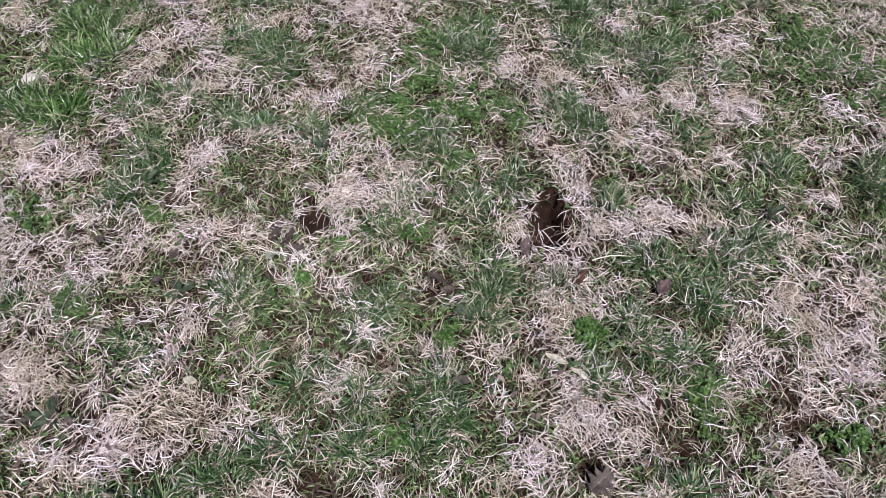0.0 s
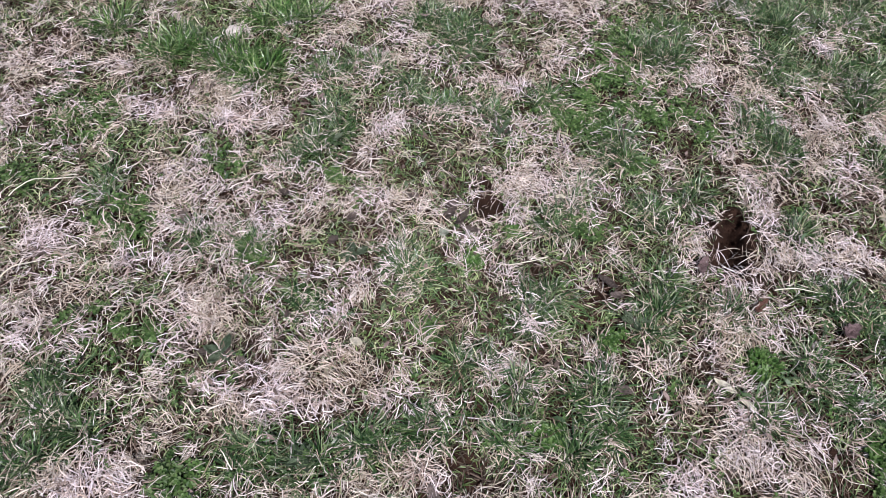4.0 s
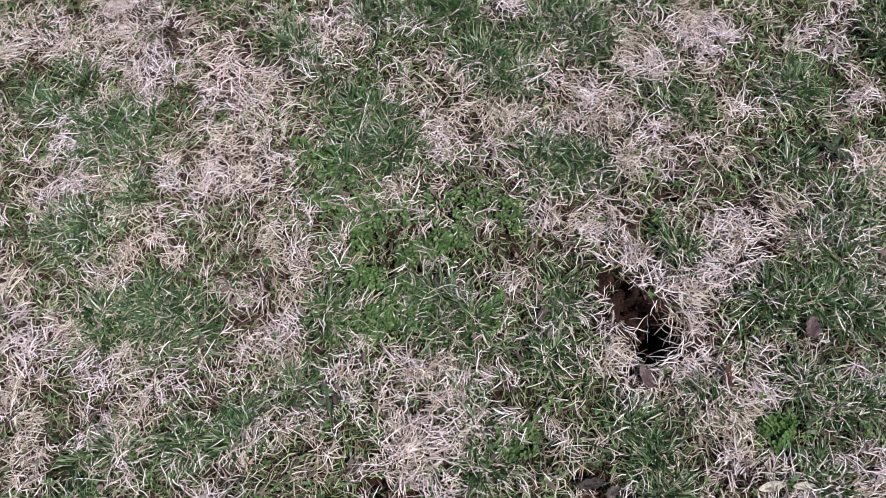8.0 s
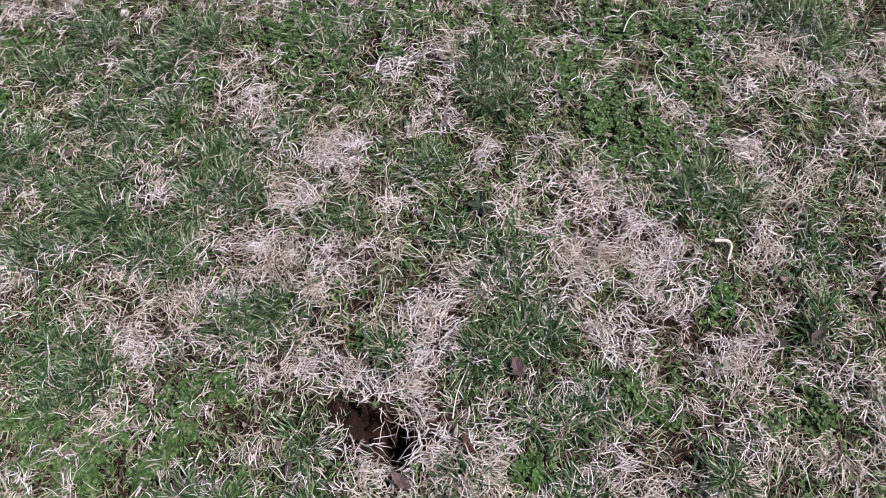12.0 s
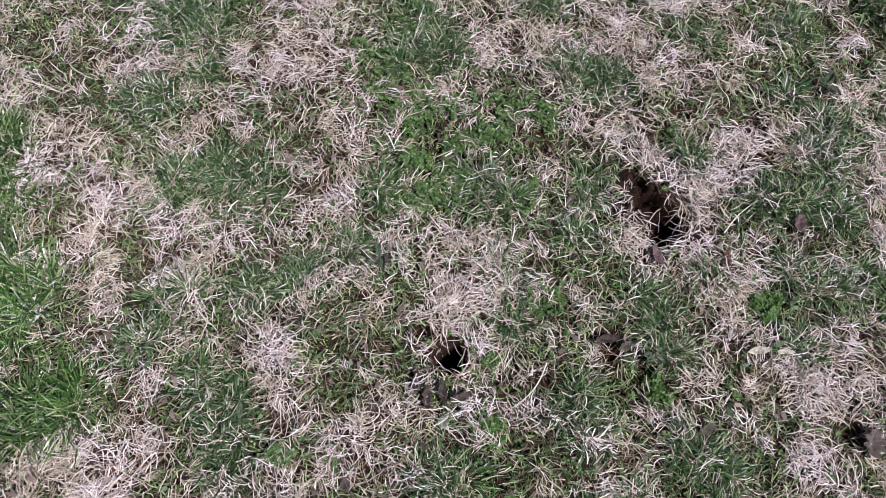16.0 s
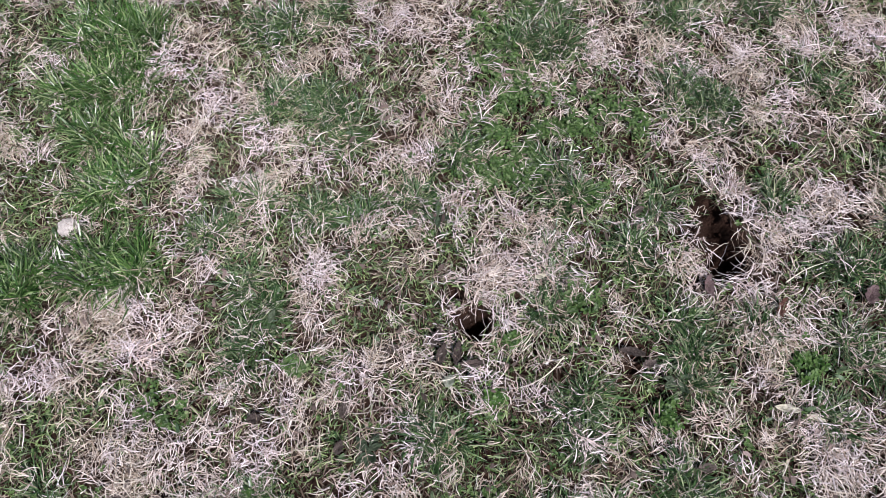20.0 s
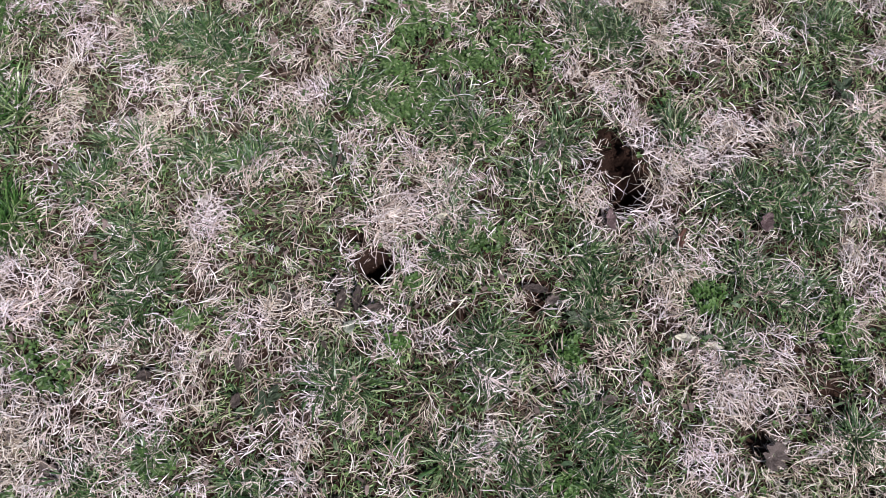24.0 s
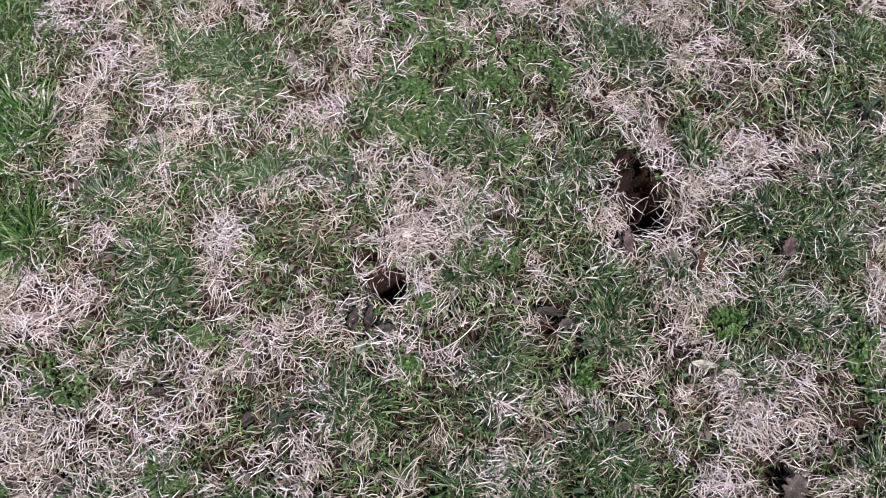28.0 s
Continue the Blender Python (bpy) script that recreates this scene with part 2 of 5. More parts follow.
patch("mossy", -0.46, 0.25, 0.044, 0.044, 3)
patch("mossy", 0.22, 0.23, 0.044, 0.031, 3)
patch("mossy", 0.08, -0.36, 0.058, 0.027, 2)
patch("mossy", -0.67, -0.16, 0.040, 0.021, 3)
patch("mossy", -0.60, -0.15, 0.029, 0.020, 2)
patch("mossy", 0.29, -0.25, 0.030, 0.020, 2)
patch("mossy", -0.39, -0.31, 0.029, 0.029, 2)
patch("mossy", -0.50, -0.42, 0.028, 0.023, 2)
patch("mossy", -0.42, -0.44, 0.037, 0.027, 2)
patch("mossy", -0.20, -0.14, 0.041, 0.030, 3)
patch("mossy", -0.01, -0.50, 0.028, 0.026, 0)
patch("mossy", -0.93, -0.03, 0.035, 0.027, 3)
patch("mossy", 0.11, 0.18, 0.026, 0.022, 4)
patch("mossy", -0.24, -0.22, 0.040, 0.024, 1)
patch("mossy", -1.13, 0.30, 0.032, 0.039, 4)
patch("clover", -0.27, -0.10, 0.036, 0.024, 3)
patch("clover", 0.36, -0.22, 0.031, 0.026, 2)
patch("straw", -1.08, 0.25, 0.074, 0.075, 3)
patch("straw", -1.10, 0.15, 0.061, 0.060, 3)
patch("straw", -1.11, 0.06, 0.050, 0.046, 2)
patch("straw", -1.04, 0.32, 0.086, 0.038, 3)
patch("straw", -0.91, 0.22, 0.063, 0.034, 4)
patch("straw", -0.93, 0.14, 0.072, 0.045, 2)
patch("straw", -0.85, 0.09, 0.057, 0.041, 2)
patch("straw", -1.02, 0.08, 0.061, 0.044, 2)
patch("straw", -0.80, 0.18, 0.053, 0.033, 2)
patch("straw", -0.73, 0.16, 0.042, 0.033, 3)
patch("straw", -0.65, 0.20, 0.053, 0.046, 3)
patch("straw", -0.61, 0.26, 0.062, 0.048, 3)
patch("straw", -0.53, 0.28, 0.053, 0.058, 3)
patch("straw", -0.50, 0.23, 0.041, 0.034, 3)
patch("straw", -0.58, 0.35, 0.066, 0.032, 3)
patch("straw", -0.62, 0.03, 0.041, 0.032, 3)
patch("straw", -0.58, -0.03, 0.041, 0.039, 1)
patch("straw", -0.75, -0.03, 0.058, 0.042, 3)
patch("straw", -0.82, -0.06, 0.047, 0.030, 2)
patch("straw", -0.99, -0.06, 0.037, 0.039, 2)
patch("straw", -1.01, -0.13, 0.054, 0.029, 3)
patch("straw", -0.80, -0.13, 0.037, 0.029, 2)
patch("straw", -0.43, -0.03, 0.067, 0.062, 3)
patch("straw", -0.46, -0.09, 0.057, 0.041, 3)
patch("straw", -0.38, -0.09, 0.048, 0.041, 2)
patch("straw", -0.27, -0.04, 0.049, 0.039, 2)
patch("straw", -0.07, 0.26, 0.053, 0.058, 3)
patch("straw", -0.18, 0.20, 0.063, 0.044, 3)
patch("straw", -0.10, 0.35, 0.043, 0.047, 3)
patch("straw", 0.07, 0.36, 0.066, 0.061, 3)
patch("straw", 0.16, 0.34, 0.044, 0.060, 3)
patch("straw", 0.20, 0.28, 0.063, 0.059, 3)
patch("straw", 0.05, 0.25, 0.053, 0.045, 2)
patch("straw", 0.02, 0.13, 0.060, 0.043, 3)
patch("straw", 0.04, 0.07, 0.060, 0.044, 3)
patch("straw", 0.14, 0.07, 0.062, 0.053, 2)
patch("straw", 0.20, 0.11, 0.052, 0.055, 3)
patch("straw", 0.27, 0.14, 0.061, 0.043, 3)
patch("straw", 0.08, 0.00, 0.040, 0.052, 3)
patch("straw", -0.08, -0.00, 0.029, 0.063, 2)
patch("straw", 0.04, -0.06, 0.039, 0.030, 1)
patch("straw", 0.01, 0.21, 0.042, 0.035, 3)
patch("straw", 0.45, 0.22, 0.043, 0.035, 3)
patch("straw", 0.47, 0.29, 0.032, 0.026, 2)
patch("straw", 0.40, -0.02, 0.040, 0.042, 1)
patch("straw", -1.02, -0.18, 0.077, 0.035, 2)
patch("straw", -1.08, -0.23, 0.037, 0.025, 2)
patch("straw", -0.96, -0.25, 0.026, 0.038, 2)
patch("straw", -0.77, -0.19, 0.056, 0.045, 3)
patch("straw", -0.65, -0.24, 0.056, 0.046, 2)
patch("straw", -0.69, -0.28, 0.055, 0.028, 2)
patch("straw", -0.57, -0.25, 0.036, 0.038, 3)
patch("straw", -0.59, -0.33, 0.046, 0.037, 2)
patch("straw", -0.67, -0.33, 0.054, 0.036, 2)
patch("straw", -0.78, -0.33, 0.054, 0.036, 1)
patch("straw", -0.88, -0.35, 0.072, 0.036, 2)
patch("straw", -1.02, -0.38, 0.053, 0.036, 2)
patch("straw", -0.94, -0.40, 0.071, 0.035, 2)
patch("straw", -0.80, -0.39, 0.060, 0.026, 2)
patch("straw", -0.87, -0.45, 0.060, 0.034, 2)
patch("straw", -0.98, -0.47, 0.043, 0.041, 1)
patch("straw", -1.00, -0.52, 0.051, 0.033, 1)
patch("straw", -0.89, -0.50, 0.043, 0.034, 1)
patch("straw", -0.72, -0.48, 0.059, 0.034, 2)
patch("straw", -0.59, -0.41, 0.053, 0.042, 2)
patch("straw", -0.59, -0.47, 0.053, 0.033, 1)
patch("straw", -0.56, -0.38, 0.026, 0.033, 2)
patch("straw", -0.50, -0.49, 0.053, 0.025, 2)
patch("straw", -0.42, -0.51, 0.052, 0.024, 1)
patch("straw", -0.36, -0.24, 0.046, 0.038, 2)
patch("straw", -0.24, -0.39, 0.054, 0.036, 2)
patch("straw", -0.29, -0.43, 0.045, 0.026, 3)
patch("straw", -0.25, -0.49, 0.053, 0.025, 2)
patch("straw", -0.15, -0.33, 0.027, 0.054, 2)
patch("straw", 0.04, -0.15, 0.058, 0.048, 2)
patch("straw", 0.04, -0.23, 0.048, 0.057, 2)
patch("straw", -0.03, -0.30, 0.057, 0.035, 2)
patch("straw", -0.03, -0.42, 0.055, 0.035, 2)
patch("straw", 0.14, -0.34, 0.074, 0.037, 2)
patch("straw", 0.07, -0.32, 0.047, 0.026, 2)
patch("straw", 0.18, -0.40, 0.083, 0.053, 2)
patch("straw", 0.28, -0.31, 0.058, 0.038, 2)
patch("straw", 0.28, -0.38, 0.056, 0.044, 2)
patch("straw", 0.18, -0.24, 0.038, 0.029, 3)
patch("straw", 0.30, -0.14, 0.039, 0.030, 3)
patch("straw", 0.39, -0.16, 0.039, 0.029, 1)
patch("straw", 0.20, -0.47, 0.055, 0.035, 2)
patch("straw", 0.11, -0.47, 0.055, 0.025, 1)
patch("straw", 0.32, -0.49, 0.045, 0.025, 1)
patch("straw", 0.38, -0.35, 0.027, 0.037, 2)
patch("bare", -0.58, 0.24, 0.013, 0.010, 4)
patch("bare", -0.77, -0.43, 0.024, 0.016, 2)
patch("bare", -0.03, -0.36, 0.021, 0.015, 3)
patch("bare", -0.39, -0.40, 0.017, 0.011, 0)
patch("lush", -1.26, 0.47, 0.090, 0.097, 2)
patch("lush", -1.35, 0.50, 0.078, 0.082, 1)
patch("lush", -1.26, 0.36, 0.075, 0.077, 2)
patch("lush", -1.26, 0.22, 0.085, 0.071, 3)
patch("lush", -1.18, 0.14, 0.059, 0.082, 2)
patch("lush", -1.22, 0.09, 0.059, 0.054, 3)
patch("lush", -1.12, -0.06, 0.067, 0.067, 3)
patch("lush", -1.22, -0.09, 0.078, 0.055, 3)
patch("lush", -1.31, -0.11, 0.078, 0.055, 3)
patch("lush", -1.35, 0.33, 0.075, 0.060, 2)
patch("mossy", -1.47, 0.37, 0.077, 0.095, 2)
patch("mossy", -1.44, 0.23, 0.074, 0.073, 2)
patch("mossy", -1.40, 0.08, 0.071, 0.081, 3)
patch("straw", -1.39, 0.36, 0.050, 0.046, 2)
patch("straw", -1.39, 0.16, 0.037, 0.028, 3)
patch("straw", -1.33, 0.04, 0.029, 0.040, 4)
patch("straw", -1.12, 0.47, 0.077, 0.096, 1)
patch("green", -0.95, 0.51, 0.076, 0.054, 2)
patch("green", -0.83, 0.53, 0.032, 0.040, 2)
patch("straw", -0.67, 0.54, 0.112, 0.079, 2)
patch("straw", -0.57, 0.51, 0.074, 0.077, 2)
patch("straw", -0.80, 0.42, 0.049, 0.061, 2)
patch("clover", -0.43, 0.41, 0.071, 0.073, 2)
patch("clover", -0.47, 0.51, 0.049, 0.046, 2)
patch("clover", -0.34, 0.30, 0.092, 0.055, 2)
patch("clover", -0.24, 0.30, 0.080, 0.055, 2)
patch("clover", -0.39, 0.26, 0.068, 0.067, 2)
patch("clover", -0.46, 0.20, 0.057, 0.080, 3)
patch("clover", -0.35, 0.21, 0.056, 0.052, 2)
patch("clover", -0.41, 0.15, 0.056, 0.038, 2)
patch("clover", -0.30, 0.26, 0.057, 0.041, 3)
patch("clover", -0.18, 0.28, 0.045, 0.041, 3)
patch("green", -0.36, 0.48, 0.082, 0.065, 2)
patch("green", -0.07, 0.57, 0.061, 0.053, 2)
patch("straw", -0.18, 0.48, 0.094, 0.075, 2)
patch("straw", 0.10, 0.50, 0.081, 0.060, 1)
patch("bare", -0.59, 0.24, 0.016, 0.013, 4)
patch("bare", -0.87, 0.23, 0.012, 0.011, 5)
patch("bare", -0.17, -0.20, 0.030, 0.016, 4)
patch("bare", -0.03, -0.36, 0.026, 0.020, 4)
patch("bare", -0.42, -0.40, 0.017, 0.009, 3)
patch("bare", -0.79, -0.43, 0.021, 0.011, 5)
patch("bare", -1.31, -0.26, 0.028, 0.022, 2)
patch("bare", 0.29, 0.17, 0.017, 0.017, 0)
patch("bare", -0.51, -0.10, 0.014, 0.011, 4)
patch("clover", -0.78, -0.25, 0.021, 0.016, 3)
patch("straw", -1.14, -0.19, 0.129, 0.057, 3)
patch("straw", -1.28, -0.21, 0.054, 0.046, 3)
patch("straw", -1.09, -0.44, 0.119, 0.059, 4)
patch("bright", -0.12, -0.30, 0.027, 0.044, 2)
patch("bright", 0.13, -0.20, 0.034, 0.035, 3)
patch("clover", 0.82, 0.18, 0.070, 0.092, -46)
patch("clover", 0.78, 0.10, 0.079, 0.072, -46)
patch("clover", 1.02, 0.16, 0.083, 0.098, -46)
patch("clover", 1.05, 0.24, 0.074, 0.068, -46)
patch("clover", 1.00, 0.34, 0.075, 0.070, -46)
patch("clover", 1.14, 0.25, 0.074, 0.071, -47)
patch("clover", 0.56, 0.85, 0.109, 0.075, -46)
patch("clover", 0.66, 0.76, 0.080, 0.074, -47)
patch("clover", 0.71, 0.70, 0.067, 0.054, -47)
patch("clover", 0.45, 0.88, 0.067, 0.072, -47)
patch("clover", 0.82, 0.37, 0.062, 0.049, -46)
patch("clover", -0.15, 1.20, 0.068, 0.070, -46)
patch("bright", 0.25, 0.91, 0.046, 0.048, -46)
patch("bright", 0.83, 0.55, 0.039, 0.045, -46)
patch("bright", 0.61, -0.24, 0.035, 0.039, -45)
patch("green", 0.52, 0.80, 0.068, 0.060, -47)
patch("green", 0.72, 0.47, 0.053, 0.070, -46)
patch("green", 0.66, 0.40, 0.062, 0.053, -46)
patch("green", 0.70, 0.40, 0.041, 0.082, -46)
patch("green", 0.27, 0.65, 0.042, 0.039, -45)
patch("green", 0.00, 0.87, 0.066, 0.080, -46)
patch("green", 0.18, 1.03, 0.070, 0.076, -46)
patch("green", -0.00, 1.22, 0.071, 0.062, -46)
patch("green", 0.02, 0.98, 0.068, 0.071, -46)
patch("green", -0.12, 0.85, 0.073, 0.063, -45)
patch("green", -0.09, 0.76, 0.061, 0.049, -45)
patch("green", -0.23, 0.79, 0.082, 0.047, -45)
patch("green", -0.14, 1.03, 0.056, 0.054, -46)
patch("green", -0.24, 1.07, 0.044, 0.040, -45)
patch("green", 0.09, 0.66, 0.062, 0.037, -46)
patch("green", 0.79, -0.10, 0.091, 0.057, -45)
patch("green", 1.24, 0.11, 0.082, 0.059, -47)
patch("green", 1.28, -0.00, 0.050, 0.103, -46)
patch("green", 0.83, -0.31, 0.035, 0.077, -45)
patch("green", 0.69, -0.40, 0.032, 0.037, -44)
patch("green", -0.10, 1.35, 0.061, 0.081, -46)
patch("straw", 0.58, 0.48, 0.049, 0.064, -46)
patch("straw", 0.66, 0.58, 0.064, 0.051, -46)
patch("straw", 0.35, 0.60, 0.062, 0.093, -46)
patch("straw", 0.27, 0.77, 0.090, 0.065, -45)
patch("straw", 0.19, 0.54, 0.047, 0.071, -46)
patch("straw", 0.58, 0.33, 0.059, 0.074, -45)
patch("straw", 0.61, 0.09, 0.088, 0.053, -45)
patch("straw", 0.58, -0.02, 0.095, 0.076, -45)
patch("straw", 0.51, 0.03, 0.064, 0.075, -44)
patch("straw", 0.59, -0.11, 0.083, 0.073, -45)
patch("straw", 0.75, 0.28, 0.060, 0.046, -46)
patch("straw", 1.16, 0.04, 0.093, 0.082, -46)
patch("straw", 1.03, 0.01, 0.046, 0.093, -46)
patch("straw", 0.95, -0.09, 0.098, 0.057, -45)
patch("straw", 0.88, -0.20, 0.052, 0.079, -45)
patch("straw", 0.78, -0.23, 0.041, 0.075, -45)
patch("straw", 0.94, 0.24, 0.061, 0.049, -46)
patch("straw", 0.06, 0.45, 0.091, 0.051, -45)
patch("straw", -0.02, 0.52, 0.069, 0.052, -44)
patch("straw", -0.35, 0.79, 0.071, 0.081, -45)
patch("straw", -0.38, 0.72, 0.058, 0.051, -44)
patch("straw", 0.45, -0.16, 0.070, 0.066, -44)
patch("straw", 0.51, -0.21, 0.079, 0.045, -44)
patch("straw", 0.54, -0.32, 0.076, 0.064, -44)
patch("straw", 0.55, -0.40, 0.055, 0.052, -44)
patch("straw", 0.67, -0.33, 0.059, 0.045, -44)
patch("straw", -0.11, 1.05, 0.066, 0.049, -46)
patch("straw", -0.03, 0.74, 0.049, 0.043, -45)
patch("straw", -0.25, 0.94, 0.049, 0.044, -45)
patch("straw", -0.03, 1.43, 0.088, 0.080, -46)
patch("bare", 0.54, 0.65, 0.033, 0.034, -46)
patch("bare", 0.58, 0.70, 0.037, 0.021, -47)
patch("bare", 0.54, 0.27, 0.023, 0.017, -47)
patch("bare", -0.07, 0.62, 0.025, 0.021, -45)
patch("bare", -0.01, 1.06, 0.016, 0.034, -45)
patch("lush", -1.55, -0.13, 0.073, 0.054, 38)
patch("lush", -1.37, -0.13, 0.071, 0.066, 38)
patch("straw", -1.77, -0.44, 0.083, 0.122, 38)
patch("straw", -1.62, -0.32, 0.113, 0.146, 37)
patch("straw", -1.65, -0.53, 0.106, 0.087, 37)
patch("straw", -1.56, -0.47, 0.081, 0.087, 37)
patch("straw", -1.28, -0.28, 0.081, 0.085, 37)
patch("straw", -1.45, -0.22, 0.056, 0.070, 39)
patch("straw", -0.86, -0.60, 0.079, 0.072, 36)
patch("straw", -0.99, -0.62, 0.057, 0.045, 36)
patch("straw", -0.78, -0.64, 0.044, 0.054, 37)
patch("straw", -0.77, -0.70, 0.064, 0.039, 37)
patch("straw", -1.06, -0.78, 0.067, 0.072, 36)
patch("straw", -1.15, -0.78, 0.044, 0.060, 36)
patch("straw", -1.36, -0.74, 0.083, 0.069, 37)
patch("straw", -1.43, -0.69, 0.061, 0.054, 37)
patch("straw", -1.18, -0.69, 0.059, 0.065, 37)
patch("straw", -1.25, -0.54, 0.061, 0.055, 37)
patch("straw", -1.22, -0.45, 0.050, 0.056, 37)
patch("straw", -0.56, -0.69, 0.154, 0.070, 36)
patch("straw", -0.47, -0.64, 0.071, 0.058, 36)
patch("straw", -0.64, -0.78, 0.071, 0.057, 36)
patch("straw", -0.97, -0.98, 0.060, 0.048, 36)
patch("straw", -1.00, -0.92, 0.051, 0.051, 36)
patch("straw", -0.73, -1.00, 0.112, 0.062, 36)
patch("straw", -0.71, -0.91, 0.068, 0.054, 36)
patch("straw", -0.75, -1.07, 0.055, 0.039, 35)
patch("straw", -0.50, -0.90, 0.056, 0.038, 36)
patch("straw", -0.39, -0.83, 0.065, 0.033, 36)
patch("straw", -0.27, -0.69, 0.058, 0.060, 36)
patch("straw", -0.21, -0.69, 0.056, 0.038, 36)
patch("straw", -0.65, -0.64, 0.052, 0.038, 36)
patch("straw", -0.56, -0.59, 0.054, 0.037, 37)
patch("clover", -1.39, -0.39, 0.080, 0.084, 37)
patch("clover", -1.35, -0.63, 0.061, 0.053, 37)
patch("clover", -0.56, -0.93, 0.037, 0.059, 36)
patch("clover", -0.62, -0.87, 0.029, 0.042, 36)
patch("clover", -0.87, -0.75, 0.053, 0.053, 36)
patch("clover", -0.95, -0.78, 0.054, 0.040, 36)
patch("clover", -1.13, -0.91, 0.054, 0.084, 37)
patch("clover", -1.23, -0.87, 0.055, 0.075, 37)
patch("clover", -1.56, -0.59, 0.051, 0.040, 37)
patch("clover", -1.05, -0.57, 0.047, 0.064, 36)
patch("clover", -1.11, -0.58, 0.048, 0.050, 37)
patch("green", -0.90, -0.91, 0.052, 0.062, 36)
patch("green", -0.83, -0.91, 0.042, 0.039, 36)
patch("green", -0.88, -1.08, 0.072, 0.055, 36)
patch("green", -0.86, -1.02, 0.049, 0.037, 35)
patch("green", -1.01, -1.05, 0.025, 0.030, 37)
patch("green", -1.10, -0.97, 0.035, 0.056, 36)
patch("green", -0.54, -0.81, 0.050, 0.036, 37)
patch("green", -0.46, -0.78, 0.041, 0.036, 37)
patch("green", -0.38, -0.69, 0.050, 0.036, 35)
patch("green", -0.29, -0.61, 0.050, 0.037, 36)
patch("green", -0.21, -0.56, 0.050, 0.037, 36)
patch("green", -1.18, -0.53, 0.042, 0.045, 36)
patch("mossy", -0.75, -0.83, 0.040, 0.047, 37)
patch("bare", -0.26, -0.53, 0.017, 0.016, 36)
patch("bare", -0.74, -0.46, 0.019, 0.012, 36)
patch("straw", 0.62, 0.00, 0.066, 0.096, 20)
patch("straw", 0.53, -0.26, 0.061, 0.055, 20)
patch("straw", 0.54, -0.14, 0.074, 0.048, 21)
patch("straw", 0.64, -0.08, 0.043, 0.077, 22)
patch("straw", -0.11, -0.59, 0.056, 0.029, 21)
patch("straw", -0.22, -0.63, 0.028, 0.038, 21)
patch("straw", 0.61, 0.13, 0.059, 0.060, 21)
patch("straw", 0.54, 0.16, 0.072, 0.062, 21)
patch("bright", -0.14, -0.52, 0.038, 0.025, 20)
patch("bright", 0.35, -0.26, 0.036, 0.028, 21)
patch("straw", -0.63, 0.57, 0.078, 0.075, -19)
patch("straw", -0.58, 0.76, 0.082, 0.083, -19)
patch("straw", -0.97, 0.98, 0.087, 0.075, -19)
patch("straw", -0.74, 0.95, 0.122, 0.060, -20)
patch("straw", -0.76, 0.81, 0.059, 0.071, -19)
patch("straw", -0.20, 0.56, 0.066, 0.051, -20)
patch("straw", -0.12, 0.49, 0.065, 0.051, -19)
patch("straw", 0.15, 0.49, 0.053, 0.039, -19)
patch("straw", 0.32, 0.45, 0.042, 0.051, -19)
patch("straw", 0.34, 0.55, 0.065, 0.054, -20)
patch("straw", -0.95, 0.60, 0.078, 0.062, -18)
patch("green", -0.86, 0.65, 0.067, 0.044, -19)
patch("green", -0.89, 0.73, 0.059, 0.045, -19)
patch("green", -0.78, 0.68, 0.058, 0.056, -19)
patch("green", -0.98, 0.81, 0.061, 0.047, -19)
patch("green", -0.44, 0.80, 0.041, 0.060, -20)
patch("green", -0.43, 0.72, 0.029, 0.035, -21)
patch("green", -0.33, 0.59, 0.056, 0.044, -18)
patch("green", -0.09, 0.62, 0.056, 0.057, -18)
patch("green", -0.31, 0.48, 0.046, 0.042, -18)
patch("green", 0.13, 0.59, 0.047, 0.046, -20)
patch("green", -0.30, 0.79, 0.050, 0.036, -20)
patch("green", 0.01, 0.64, 0.047, 0.058, -20)
patch("green", -0.87, 0.85, 0.051, 0.036, -19)
patch("green", 0.16, 0.73, 0.064, 0.052, -45)
patch("green", 0.15, 0.89, 0.067, 0.056, -46)
patch("green", 0.31, 1.01, 0.070, 0.079, -46)
patch("green", 0.13, 1.21, 0.060, 0.081, -47)
patch("clover", 0.03, 1.31, 0.086, 0.077, -46)
patch("mossy", 0.43, 0.57, 0.098, 0.078, -45)
patch("mossy", 0.90, -0.00, 0.067, 0.088, -46)
patch("mossy", 0.63, 0.26, 0.093, 0.057, -46)
patch("mossy", 0.67, 0.14, 0.091, 0.042, -45)
patch("mossy", 1.08, -0.10, 0.067, 0.060, -46)
patch("mossy", 0.14, 0.48, 0.058, 0.040, -45)
patch("clover", 1.08, 0.20, 0.086, 0.067, -38)
patch("clover", -0.31, 0.32, 0.051, 0.044, -37)
patch("clover", -0.44, 0.38, 0.051, 0.055, -36)
patch("clover", -0.48, 0.27, 0.049, 0.039, -38)
patch("clover", -0.39, 0.18, 0.059, 0.039, -37)
patch("clover", -0.25, 0.12, 0.039, 0.039, -38)
patch("green", 0.78, -0.05, 0.047, 0.046, -37)
patch("green", -0.17, 0.76, 0.060, 0.050, -38)
patch("green", -0.20, 0.99, 0.064, 0.055, -38)
patch("mossy", -1.38, 0.33, 0.080, 0.062, 1)
patch("mossy", -1.56, 0.62, 0.087, 0.091, 0)
patch("mossy", -0.47, 0.52, 0.074, 0.062, 0)
patch("clover", -0.38, 0.59, 0.075, 0.047, -1)
patch("clover", 0.27, 0.88, 0.038, 0.032, 0)
patch("bright", 0.14, 0.86, 0.020, 0.017, 0)
